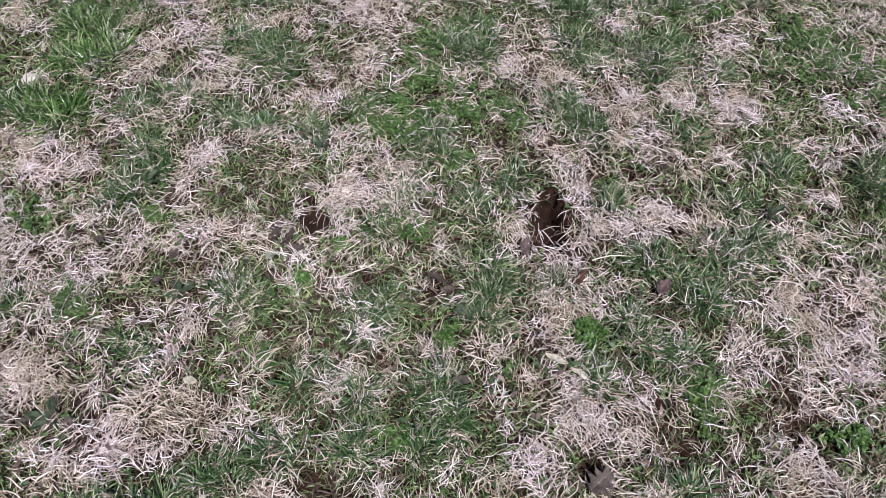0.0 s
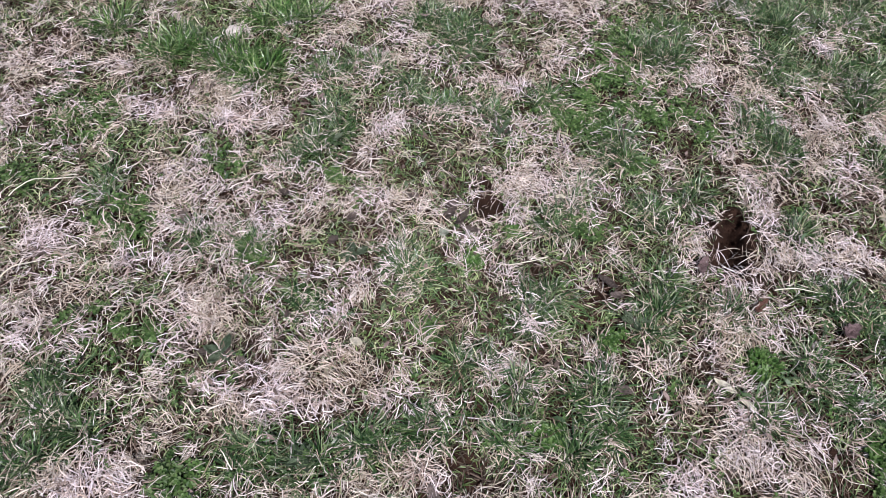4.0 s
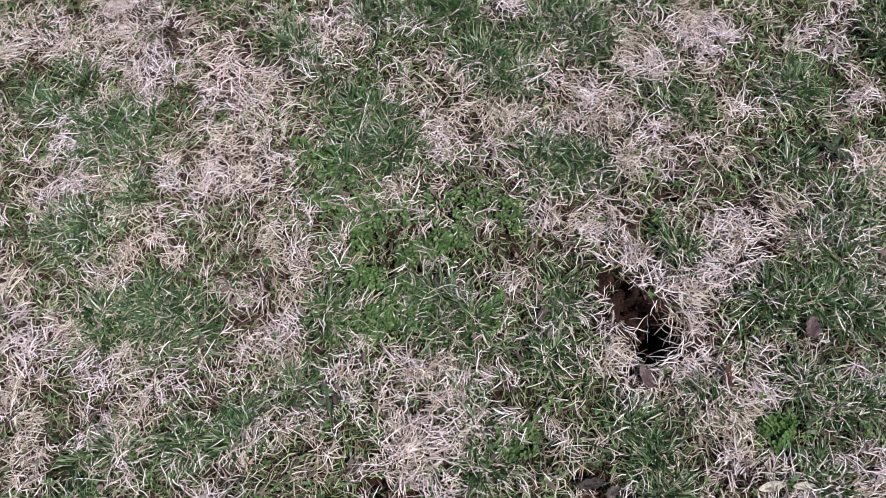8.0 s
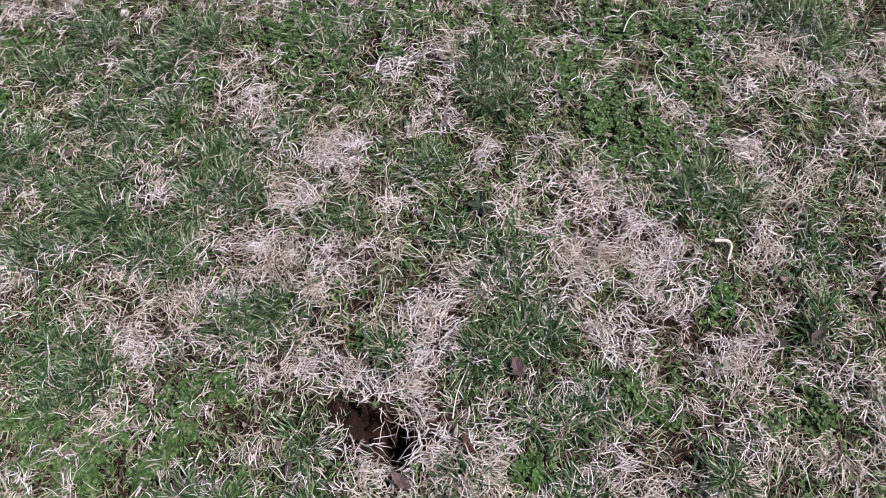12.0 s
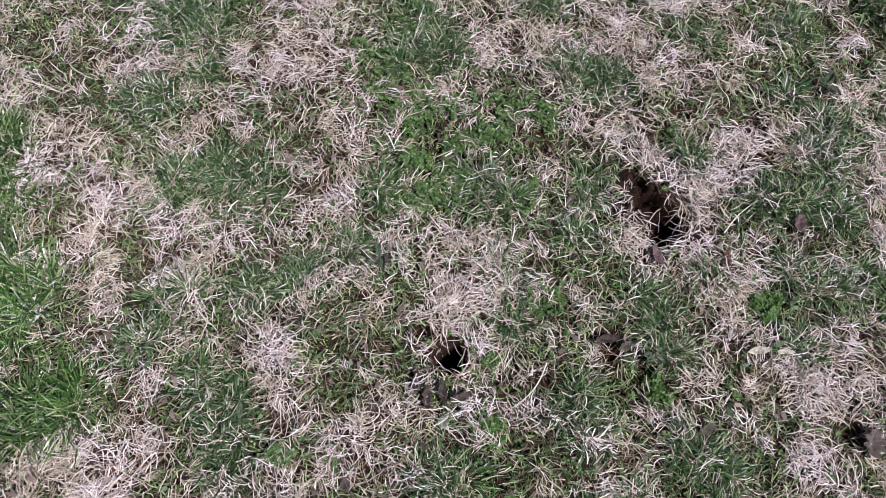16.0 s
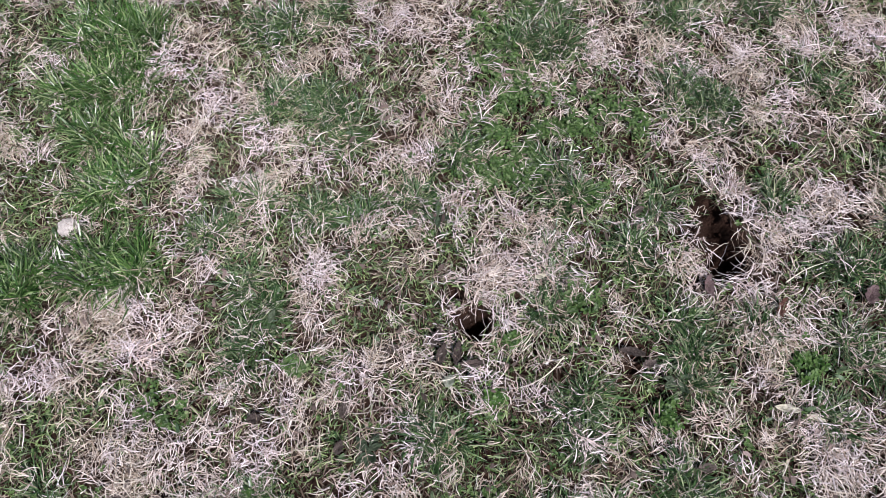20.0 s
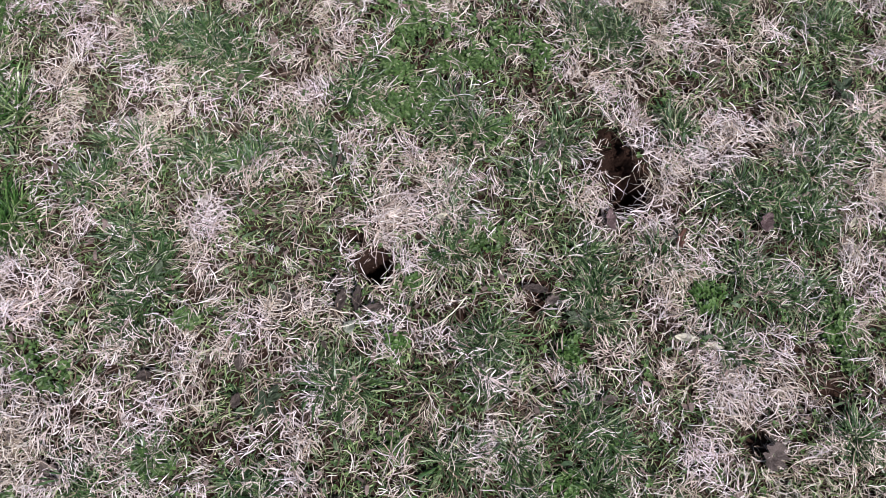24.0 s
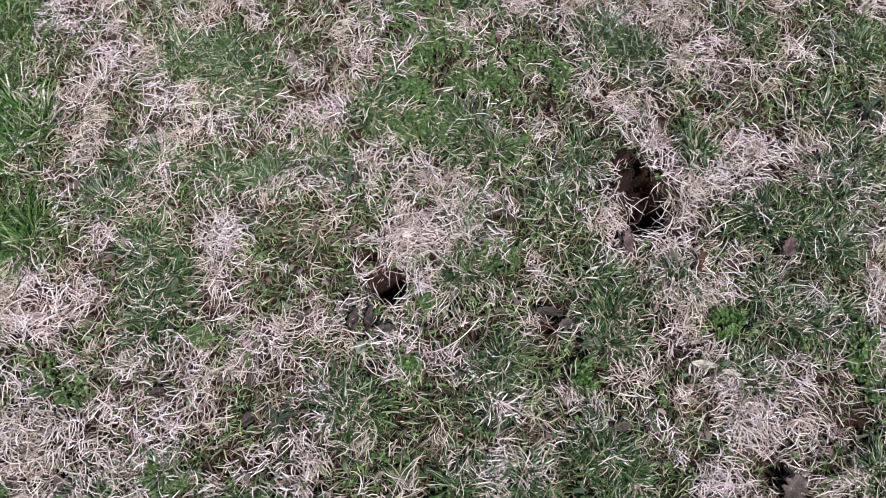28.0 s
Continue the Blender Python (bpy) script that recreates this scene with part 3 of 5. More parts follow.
patch("bright", -0.42, -0.29, 0.019, 0.016, 0)
patch("clover", -0.81, -0.49, 0.028, 0.024, 0)
patch("bright", -0.39, -0.18, 0.018, 0.016, 0)
patch("clover", -0.41, -0.46, 0.030, 0.025, 0)
patch("clover", -1.01, -0.33, 0.053, 0.045, 0)
patch("clover", -0.61, -0.92, 0.041, 0.035, 0)
patch("bare", 0.00, 0.41, 0.022, 0.018, 0)
patch("bare", 0.05, 0.52, 0.012, 0.010, 0)
patch("bare", -0.45, 0.68, 0.018, 0.014, 0)
patch("bare", -0.69, -0.33, 0.012, 0.010, 0)
patch("bare", 0.55, 0.79, 0.020, 0.016, 0)
patch("bare", 0.56, 0.36, 0.016, 0.013, 0)
patch("bare", 0.28, 0.24, 0.014, 0.011, 0)
patch("bare", -1.09, 0.29, 0.014, 0.011, 0)
patch("straw", 0.14, 0.10, 0.103, 0.086, 0)
patch("straw", 0.27, 0.09, 0.095, 0.074, 0)
patch("straw", 0.22, 0.16, 0.095, 0.074, 0)
patch("straw", 0.03, 0.13, 0.068, 0.042, 0)
patch("straw", 0.06, -0.00, 0.044, 0.082, 0)
patch("straw", 0.22, -0.04, 0.057, 0.071, 0)
patch("straw", 0.06, -0.12, 0.085, 0.040, 0)
patch("straw", -0.04, -0.01, 0.043, 0.080, 0)
patch("straw", 0.24, 0.19, 0.075, 0.063, 0)
patch("straw", -0.37, 0.02, 0.065, 0.054, 0)
patch("mossy", 0.84, 0.45, 0.108, 0.124, 0)
patch("mossy", 0.74, 0.22, 0.062, 0.071, 0)
patch("mossy", 0.89, 0.28, 0.079, 0.091, 0)
patch("mossy", 1.11, -0.06, 0.096, 0.110, 0)
patch("mossy", 0.96, 0.01, 0.065, 0.075, 0)
patch("mossy", 1.01, -0.14, 0.078, 0.090, 0)
patch("mossy", 0.74, -0.02, 0.095, 0.110, 0)
patch("mossy", 0.45, 0.33, 0.082, 0.094, 0)
patch("mossy", 0.56, 0.18, 0.069, 0.080, 0)
patch("mossy", 0.95, -0.23, 0.076, 0.088, 0)
patch("mossy", 0.71, 0.58, 0.054, 0.062, 0)
patch("mossy", 0.38, 0.18, 0.044, 0.051, 0)
patch("mossy", 0.36, 0.81, 0.067, 0.077, 0)
patch("mossy", 0.38, 0.67, 0.064, 0.074, 0)
patch("mossy", 0.09, 0.84, 0.066, 0.076, 0)
patch("mossy", 0.12, 0.72, 0.076, 0.087, 0)
patch("mossy", 0.10, 1.17, 0.075, 0.087, 0)
patch("mossy", -0.19, 1.09, 0.058, 0.067, 0)
patch("mossy", 1.21, -0.07, 0.085, 0.098, 0)
patch("mossy", 0.99, 0.29, 0.082, 0.095, 0)
patch("mossy", 0.49, 0.23, 0.046, 0.053, 0)
patch("mossy", 0.45, 0.43, 0.048, 0.055, 0)
patch("mossy", 0.79, -0.18, 0.048, 0.055, 0)
patch("clover", 0.80, 0.14, 0.075, 0.086, 0)
patch("clover", 0.79, 0.06, 0.055, 0.064, 0)
patch("clover", 1.09, 0.12, 0.062, 0.071, 0)
patch("clover", 0.79, 0.33, 0.052, 0.059, 0)
patch("clover", 0.90, 0.36, 0.054, 0.062, 0)
patch("clover", 0.80, 0.49, 0.040, 0.046, 0)
patch("clover", 0.62, 0.68, 0.054, 0.062, 0)
patch("clover", 0.49, 0.72, 0.053, 0.061, 0)
patch("clover", 0.40, 0.74, 0.040, 0.045, 0)
patch("clover", 0.88, -0.01, 0.044, 0.051, 0)
patch("clover", 0.76, -0.06, 0.036, 0.041, 0)
patch("straw", -0.75, 1.06, 0.113, 0.130, 0)
patch("straw", -0.57, 0.75, 0.099, 0.114, 0)
patch("straw", -0.52, 1.10, 0.113, 0.130, 0)
patch("straw", -0.68, 1.21, 0.119, 0.137, 0)
patch("straw", -0.68, 0.89, 0.092, 0.106, 0)
patch("straw", -0.36, 0.78, 0.075, 0.086, 0)
patch("straw", -0.57, 1.32, 0.154, 0.177, 0)
patch("straw", -0.38, 1.16, 0.101, 0.116, 0)
patch("straw", -0.83, 0.95, 0.082, 0.094, 0)
patch("green", -0.56, 0.97, 0.032, 0.037, 0)
patch("green", -0.68, 1.01, 0.030, 0.035, 0)
patch("green", -0.73, 1.39, 0.056, 0.064, 0)
patch("bright", -0.61, 1.23, 0.027, 0.031, 0)
patch("bright", -0.48, 1.05, 0.036, 0.041, 0)
patch("mossy", 0.57, -0.45, 0.044, 0.051, 0)
patch("mossy", 0.52, -0.08, 0.044, 0.051, 0)
patch("mossy", 0.51, -0.14, 0.033, 0.038, 0)
patch("clover", 0.48, -0.43, 0.030, 0.035, 0)
patch("clover", 0.38, -0.29, 0.031, 0.036, 0)
patch("clover", 0.56, -0.47, 0.033, 0.038, 0)
patch("mossy", -1.22, -0.41, 0.069, 0.080, 0)
patch("mossy", -1.32, -0.58, 0.070, 0.080, 0)
patch("mossy", -1.43, -0.58, 0.073, 0.084, 0)
patch("mossy", -1.44, -0.64, 0.058, 0.067, 0)
patch("mossy", -1.44, 0.35, 0.086, 0.099, 0)
patch("mossy", -1.38, 0.13, 0.080, 0.092, 0)
patch("mossy", -1.26, 0.08, 0.064, 0.073, 0)
patch("mossy", -1.34, -0.05, 0.063, 0.073, 0)
patch("mossy", -1.34, 0.25, 0.068, 0.078, 0)
patch("mossy", -0.22, 1.17, 0.091, 0.105, 0)
patch("mossy", 0.08, 0.94, 0.083, 0.096, 0)
patch("mossy", 0.06, 0.78, 0.052, 0.060, 0)
patch("mossy", -0.13, 1.10, 0.059, 0.068, 0)
patch("mossy", -0.12, 0.75, 0.051, 0.059, 0)
patch("straw", -1.11, 0.45, 0.061, 0.070, 0)
patch("straw", -1.07, 0.27, 0.051, 0.058, 0)

HOLES = [(0.008, -0.003, 0.034, 0.08), (-0.014, 0.045, 0.026, 0.05), (-0.024, 0.09, 0.022, 0.014), (-0.458, -0.156, 0.025, 0.08), (-0.505, -0.103, 0.013, 0.03), (0.132, 0.224, 0.015, 0.035),
         (0.543, 0.273, 0.016, 0.02), (0.538, 0.655, 0.026, 0.014), (-0.19, -0.195, 0.026, 0.008)]
MOUNDS = [(0.06, 0.07, 0.07, 0.018), (0.09, -0.19, 0.06, 0.014), (-0.40, -0.07, 0.06, 0.014), (-0.50, -0.25, 0.07, 0.01), (0.24, -0.06, 0.09, 0.012), (-1.0, -0.04, 0.10, 0.012)]


def lie(x, y):
    """Height of the soil."""
    x, y = np.asarray(x, float), np.asarray(y, float)
    near = np.exp(-((x + 0.2) ** 2 + (y - 0.2) ** 2) / 18)
    z = -0.022 + near * ((smooth_noise(x, y, 0.35, 11) - 0.5) * 0.022 + (smooth_noise(x, y, 0.09, 12) - 0.5) * 0.022 + (smooth_noise(x, y, 0.025, 13) - 0.5) * 0.008)
    for hx, hy, r, high in MOUNDS:
        z = z + high * np.exp(-((x - hx) ** 2 + (y - hy) ** 2) / r ** 2)
    for hx, hy, r, deep in HOLES:
        d = np.hypot(x - hx + (smooth_noise(x, y, 0.02, 14) - 0.5) * 0.012, y - hy + (smooth_noise(x, y, 0.02, 15) - 0.5) * 0.012) / r
        z = z - deep * np.clip((1.15 - d) / 0.3, 0, 1) ** 0.8 * (1 + 0.35 * (smooth_noise(x, y, 0.011, 16) - 0.5)) + 0.006 * np.exp(-((d - 1.5) / 0.4) ** 2)
    return z


def at(grid, x, y):
    i = np.clip(((y - Y0) / CELL).astype(int), 0, gx.shape[0] - 1)
    j = np.clip(((x - X0) / CELL).astype(int), 0, gx.shape[1] - 1)
    return grid[i, j]


for hx, hy, r, deep in HOLES:
    hole = np.clip(((1.3 if deep > 0.045 else 1.15) - np.hypot(gx - hx + warp_x * 0.25, gy - hy + warp_y * 0.25) / r) / 0.3, 0, 1)
    np.maximum(field["bare"], hole * (1.0 if deep > 0.045 else 0.75), out=field["bare"])

# the part of the lawn that the walk goes round: thick growth here, coarser beyond
BOUNDS = [(-2.1, -0.45), (-1.85, 0.55), (-1.55, 1.05), (-0.75, 1.72), (0.1, 1.75), (1.0, 0.8), (1.7, 0.0), (1.0, -0.6), (0.3, -0.85), (-0.3, -1.15), (-1.05, -1.2), (-1.8, -0.8)]


def beyond(x, y):
    """How far a place lies outside the walked part."""
    out = np.full(np.shape(x), -9.0)
    for (ax, ay), (bx, by) in zip(BOUNDS, BOUNDS[1:] + BOUNDS[:1]):
        out = np.maximum(out, ((bx - ax) * (ay - y) - (ax - x) * (by - ay)) / -math.hypot(bx - ax, by - ay))
    return out


outside = np.clip(beyond(gx, gy) / 0.12, 0, 1)

# ---- ground: one sheet to the horizon, finest under the walk ----
steps = [1.75]
while steps[-1] < 600:
    steps.append(steps[-1] + 0.02 * 1.22 ** len(steps))
reach = np.array(steps)
xs = np.concatenate([-(reach[::-1] + 0.35), np.arange(-2.1, -0.54, 0.02), np.arange(-0.54, -0.42, 0.004), np.arange(-0.42, -0.06, 0.015), np.arange(-0.06, 0.06, 0.004), np.arange(0.06, 1.742, 0.02), reach])
ys = np.concatenate([-(reach[::-1] - 0.25), np.arange(-1.5, -0.2, 0.02), np.arange(-0.2, 0.14, 0.004), np.arange(0.14, 1.742, 0.02), reach])
mx, my = np.meshgrid(xs, ys)
mz = lie(mx, my)
nx, ny = len(xs), len(ys)
index = np.arange(nx * ny).reshape(ny, nx)
quads = np.stack([index[:-1, :-1], index[:-1, 1:], index[1:, 1:], index[1:, :-1]], -1).reshape(-1, 4)


def mesh_of(name, verts, loops, sizes, mat, smooth=False):
    """A mesh from arrays of points and faces."""
    me = bpy.data.meshes.new(name)
    me.vertices.add(len(verts))
    me.vertices.foreach_set("co", np.ascontiguousarray(verts, dtype=np.float32).ravel())
    me.loops.add(len(loops))
    me.loops.foreach_set("vertex_index", loops.astype(np.int32))
    me.polygons.add(len(sizes))
    me.polygons.foreach_set("loop_start", np.concatenate([[0], np.cumsum(sizes)[:-1]]).astype(np.int32))
    me.polygons.foreach_set("use_smooth", np.full(len(sizes), smooth))
    me.materials.append(mat)
    me.update(calc_edges=True)
    return me


ground = new("ground", mesh_of("ground", np.stack([mx, my, mz], -1).reshape(-1, 3), quads.ravel(), np.full(len(quads), 4), SOIL, True))
ground.data.materials.append(TURF)
middle = np.stack([mx[:-1, :-1], my[:-1, :-1]], -1).reshape(-1, 2)
ground.data.polygons.foreach_set("material_index", (beyond(middle[:, 0], middle[:, 1]) + (smooth_noise(middle[:, 0], middle[:, 1], 0.07, 71) - 0.5) * 0.2 > 0.1).astype(np.int32))
tagged(ground, "dark brown crumbly soil under a patchy lawn, with burrow holes", "ground", kind="structure")


# ---- blades ----
def ribbons(x, y, z, heading, length, width, lift, bend, droop, roll, segments=3, tip=0.25, kink=0.0):
    """Curved blades: each starts at x, y, z, runs off along its heading, rises by lift, turns by bend and sags by droop; roll tips its face, kink breaks its line."""
    n = len(x)
    s = np.linspace(0, 1, segments + 1)[None, :]
    h = heading[:, None] + bend[:, None] * (s - 0.5)
    if kink:
        h = h + rng.normal(0, kink, (n, segments + 1))
    step = length[:, None] / segments
    fall = np.cos(lift[:, None] - droop[:, None] * s)
    rise = np.sin(lift[:, None] - droop[:, None] * s)
    px = x[:, None] + np.cumsum(np.cos(h) * fall * step, 1) - np.cos(h[:, :1]) * fall[:, :1] * step
    py = y[:, None] + np.cumsum(np.sin(h) * fall * step, 1) - np.sin(h[:, :1]) * fall[:, :1] * step
    pz = z[:, None] + np.cumsum(rise * step, 1) - rise[:, :1] * step
    w = width[:, None] * 0.5 * np.where(s < 0.5, 0.75 + 0.5 * s, 1 - (1 - tip) * np.abs(2 * s - 1) ** 1.5)
    ox, oy, oz = -np.sin(h) * np.cos(roll)[:, None] * w, np.cos(h) * np.cos(roll)[:, None] * w, np.sin(roll)[:, None] * w
    left = np.stack([px + ox, py + oy, pz + oz], -1)
    right = np.stack([px - ox, py - oy, pz - oz], -1)
    verts = np.stack([left, right], 2).reshape(n, -1, 3)
    k = 2 * (segments + 1)
    one = np.concatenate([[2 * i, 2 * i + 1, 2 * i + 3, 2 * i + 2] for i in range(segments)])
    loops = (one[None, :] + np.arange(n)[:, None] * k).ravel()
    return verts.reshape(-1, 3), loops, np.full(n * segments, 4)


def strewn(count, weight):
    """Random places with the density of a grid of weights."""
    w = weight.ravel() / weight.sum()
    cells = rng.choice(len(w), count, p=w)
    x = gx.ravel()[cells] + rng.uniform(0, CELL, count)
    y = gy.ravel()[cells] + rng.uniform(0, CELL, count)
    return x, y


def clear(x, y, turn, reach, shy=0.0):
    """Which blades reach over no hole, and, where shy, mostly over no green growth."""
    along = [(x + np.cos(turn) * s, y + np.sin(turn) * s) for s in np.linspace(0, reach, 4)]
    over = np.maximum.reduce([at(field["bare"], u, v) for u, v in along])
    shade = np.maximum.reduce([at(np.maximum(0.5 * lush, green), u, v) for u, v in along[1:]])
    return (over < 0.5 + 0.5 * rng.random(len(x))) & (shy * shade < rng.random(len(x)))


def ragged(n, low, high):
    return rng.uniform(low, high, n)


def stuff(name, label, category, data):
    return tagged(new(name, data), label, category, kind="stuff")


# beyond the walked part the same growths go on in patches
edge = np.clip(np.maximum.reduce([(-1.75 - gx), (gx - 1.3), (gy - 1.5), (-1.05 - gy)]) / 0.15, 0, 1)
drift = smooth_noise(gx, gy, 0.22, 61) * 0.6 + smooth_noise(gx, gy, 0.08, 62) * 0.4
np.maximum(field["green"], edge * np.clip((drift - 0.55) / 0.08, 0, 1), out=field["green"])
np.maximum(field["straw"], edge * np.clip((0.48 - drift) / 0.08, 0, 1), out=field["straw"])

# how much of each growth stands where
bare, lush, green = field["bare"], field["lush"], field["green"]
leafy = np.maximum(field["clover"], field["bright"])
mossy = field["mossy"]
grown = np.clip(np.maximum.reduce([lush, green, leafy * 0.8, mossy * 0.75]), 0, 1)
dry = field["straw"] * (1 - 0.7 * grown)
gaps = np.clip((smooth_noise(gx, gy, 0.024, 23) * 0.6 + smooth_noise(gx, gy, 0.05, 24) * 0.4 - 0.3) / 0.4, 0, 1)
patchy = smooth_noise(gx, gy, 0.09, 21) * 0.6 + smooth_noise(gx, gy, 0.035, 22) * 0.4
mixed = np.clip(1 - dry - grown, 0, 1)
open_soil = (1 - np.clip(bare, 0, 1)) * (1 - 0.72 * outside)
straw_weight = (dry * (0.75 + 0.6 * patchy) + mixed * (0.27 + 0.42 * patchy) + grown * 0.2 + leafy * 0.14 + lush * 0.2) * (0.22 + gaps) * open_soil + 0.002
thatch_weight = (1.0 * dry + 0.6 * mixed + 0.3 * grown) * open_soil + 0.08 * bare + 0.005
green_weight = (0.07 * dry + mixed * (0.95 - 0.5 * patchy) + 0.6 * np.maximum(green, 1.3 * mossy) + 0.3 * leafy + 0.45 * lush) * open_soil
moss_weight = (0.10 * dry + mixed * (0.9 + 0.8 * patchy) + 1.4 * mossy + 0.9 * lush + 0.8 * leafy + 0.75 * green) * open_soil

# direction in which the dead grass lies, swirling slowly over the plan
swirl = smooth_noise(gx, gy, 0.12, 31) * 9.0


def coarse(x, y):
    """Blades beyond the walked part are fewer and broader."""
    return 1 + 0.9 * at(outside, x, y)


n = 60000
x, y = strewn(n, thatch_weight)
turn = ragged(n, 0, 6.28)
kept = clear(x, y, turn, 0.04)
x, y, turn, n = x[kept], y[kept], turn[kept], int(kept.sum())
stuff("old_thatch", "flattened brown old thatch matted over the soil, darkened as shade between the straws", "thatch", mesh_of("old_thatch", *ribbons(
    x, y, lie(x, y) + ragged(n, 0.0, 0.012), turn, ragged(n, 0.02, 0.06), ragged(n, 0.0016, 0.0034) * coarse(x, y), ragged(n, -0.1, 0.25), ragged(n, -1.5, 1.5), ragged(n, 0, 0.4), ragged(n, -0.9, 0.9), 2), SHADED_THATCH))


def dead_layer(n, bundle, spread, length, width, lift, segments, kink, shy, low, high):
    """Dead blades in loose bundles that share a lean, strewn by the weight of the straw."""
    k = n // bundle
    bx, by = strewn(k, straw_weight)
    lean = at(swirl, bx, by) + rng.normal(0, 0.8, k)
    up = ragged(k, 0.0, 0.010)
    of = rng.integers(0, k, n)
    x, y = bx[of] + rng.normal(0, 0.010, n), by[of] + rng.normal(0, 0.010, n)
    turn = lean[of] + rng.normal(0, spread, n)
    kept = clear(x, y, turn, length[1], shy)
    x, y, turn, of = x[kept], y[kept], turn[kept], of[kept]
    n = len(x)
    return ribbons(x, y, lie(x, y) + ragged(n, low, high) + up[of], turn, ragged(n, *length), ragged(n, *width) * coarse(x, y), ragged(n, *lift), rng.normal(0, 1.05, n), ragged(n, -0.1, 0.9), ragged(n, -0.9, 0.9), segments, 0.15, kink)


stuff("dead_grass", "bleached pinkish straw of dead grass lying tangled on the ground", "dead grass", mesh_of(
    "dead_grass", *dead_layer(142000, 11, 0.7, (0.012, 0.036), (0.0010, 0.0021), (-0.12, 0.55), 3, 0.13, 0.45, 0.003, 0.016), STRAW))
stuff("dead_stalks", "long curled bleached stalks tangled on top of the dead grass", "dead grass", mesh_of(
    "dead_stalks", *dead_layer(26000, 8, 0.8, (0.026, 0.056), (0.0009, 0.0019), (-0.05, 0.6), 5, 0.16, 0.5, 0.010, 0.024), STRAW))

# stalks that hang over the rims of the holes
rims = [(hx, hy, r) for hx, hy, r, deep in HOLES if deep > 0.055]
counts = [46 if r > 0.028 else 12 for hx, hy, r in rims]
n = sum(counts)
which = np.repeat(np.arange(len(rims)), counts)
hx, hy, r = (np.array([row[i] for row in rims])[which] for i in range(3))
q = np.where(rng.random(n) < 0.8, rng.normal(0.6, 0.8, n), ragged(n, 0, 6.28))
x, y = hx + np.cos(q) * r * ragged(n, 1.1, 1.8), hy + np.sin(q) * r * ragged(n, 1.1, 1.8)
stuff("rim_straw", "bleached dead stalks hanging over the burrow rims", "dead grass", mesh_of("rim_straw", *ribbons(
    x, y, lie(x, y) + ragged(n, 0.006, 0.024), q + math.pi + rng.normal(0, 0.8, n), ragged(n, 0.02, 0.055), ragged(n, 0.0009, 0.0018), ragged(n, 0.0, 0.4), rng.normal(0, 0.9, n), ragged(n, 0.3, 1.4), ragged(n, -0.8, 0.8), 5, 0.2, 0.16), STRAW))

for count, weight, name, label, mat in ((90000, green_weight, "grass", "short dark green grass blades growing through the straw", GRASS), (120000, moss_weight, "yellow_grass", "thin pale yellowing grass blades mixed into the lawn", MOSSY)):
    x, y = strewn(count, weight)
    turn = ragged(count, 0, 6.28)
    kept = clear(x, y, turn, 0.03)
    x, y, turn, n = x[kept], y[kept], turn[kept], int(kept.sum())
    stuff(name, label, "grass", mesh_of(name, *ribbons(
        x, y, lie(x, y) + 0.002, turn, ragged(n, 0.014, 0.036), ragged(n, 0.0012, 0.0026) * coarse(x, y), ragged(n, 0.25, 1.25), rng.normal(0, 0.7, n), ragged(n, 0.3, 1.5), ragged(n, -0.7, 0.7), 2, 0.1, 0.2), mat))

# the lawn goes on round the walked part
n = 70000
far = 0.9 + 11 * rng.random(n) ** 1.7
round_ = ragged(n, 0, 6.283)
x, y = -0.3 + far * np.cos(round_), 0.2 + far * np.sin(round_)
keep = beyond(x, y) > 0.08
x, y = x[keep], y[keep]
n = len(x)
pick = smooth_noise(x, y, 0.3, 41) * 0.7 + smooth_noise(x, y, 0.08, 42) * 0.3 > 0.46
size = 1 + 0.25 * np.maximum(0, np.hypot(x, y) - 1.9)
for name, label, mask, mat in (("dead_grass", "bleached dead grass of the lawn further off", pick, STRAW), ("grass", "dark green grass of the lawn further off", ~pick, GRASS)):
    k = int(mask.sum())
    stuff(name, label, "grass", mesh_of(name, *ribbons(
        x[mask], y[mask], lie(x[mask], y[mask]) + 0.004, ragged(k, 0, 6.28), ragged(k, 0.03, 0.07) * size[mask] ** 0.5, ragged(k, 0.003, 0.006) * size[mask], ragged(k, 0.1, 0.9), rng.normal(0, 0.8, k), ragged(k, 0.2, 1.2), ragged(k, -0.8, 0.8), 2), mat))


# ---- tufts and clover, each a thing of its own ----
def oval(n, x, y, a, b, turn, even=0.6):
    c, s = math.cos(radians(turn)), math.sin(radians(turn))
    r, q = rng.random(n) ** even, rng.uniform(0, 2 * math.pi, n)
    u, v = r * a * np.cos(q), r * b * np.sin(q)
    return x + u * c - v * s, y + u * s + v * c, q


def thing(name, x, y):
    ob = new(name)
    ob.location = (x, y, float(lie(x, y)))
    ob.empty_display_size = 0.02
    return ob


def part(name, me, parent, label=""):
    """Links a mesh whose points are in the world as one part under a thing."""
    ob = new(name, me)
    ob.parent = parent
    ob.matrix_parent_inverse = Matrix.Translation(-Vector(parent.location))
    return tagged(ob, label)


def blade_mesh(long, wide, lift, droop, bend, mat):
    """One blade at the origin that leans along x."""
    one = np.ones(1)
    return mesh_of("blade", *ribbons(0 * one, 0 * one, 0 * one, -0.5 * bend * one, long * one, wide * one, lift * one, bend * one, droop * one, 0.3 * one, 4, 0.05), mat)


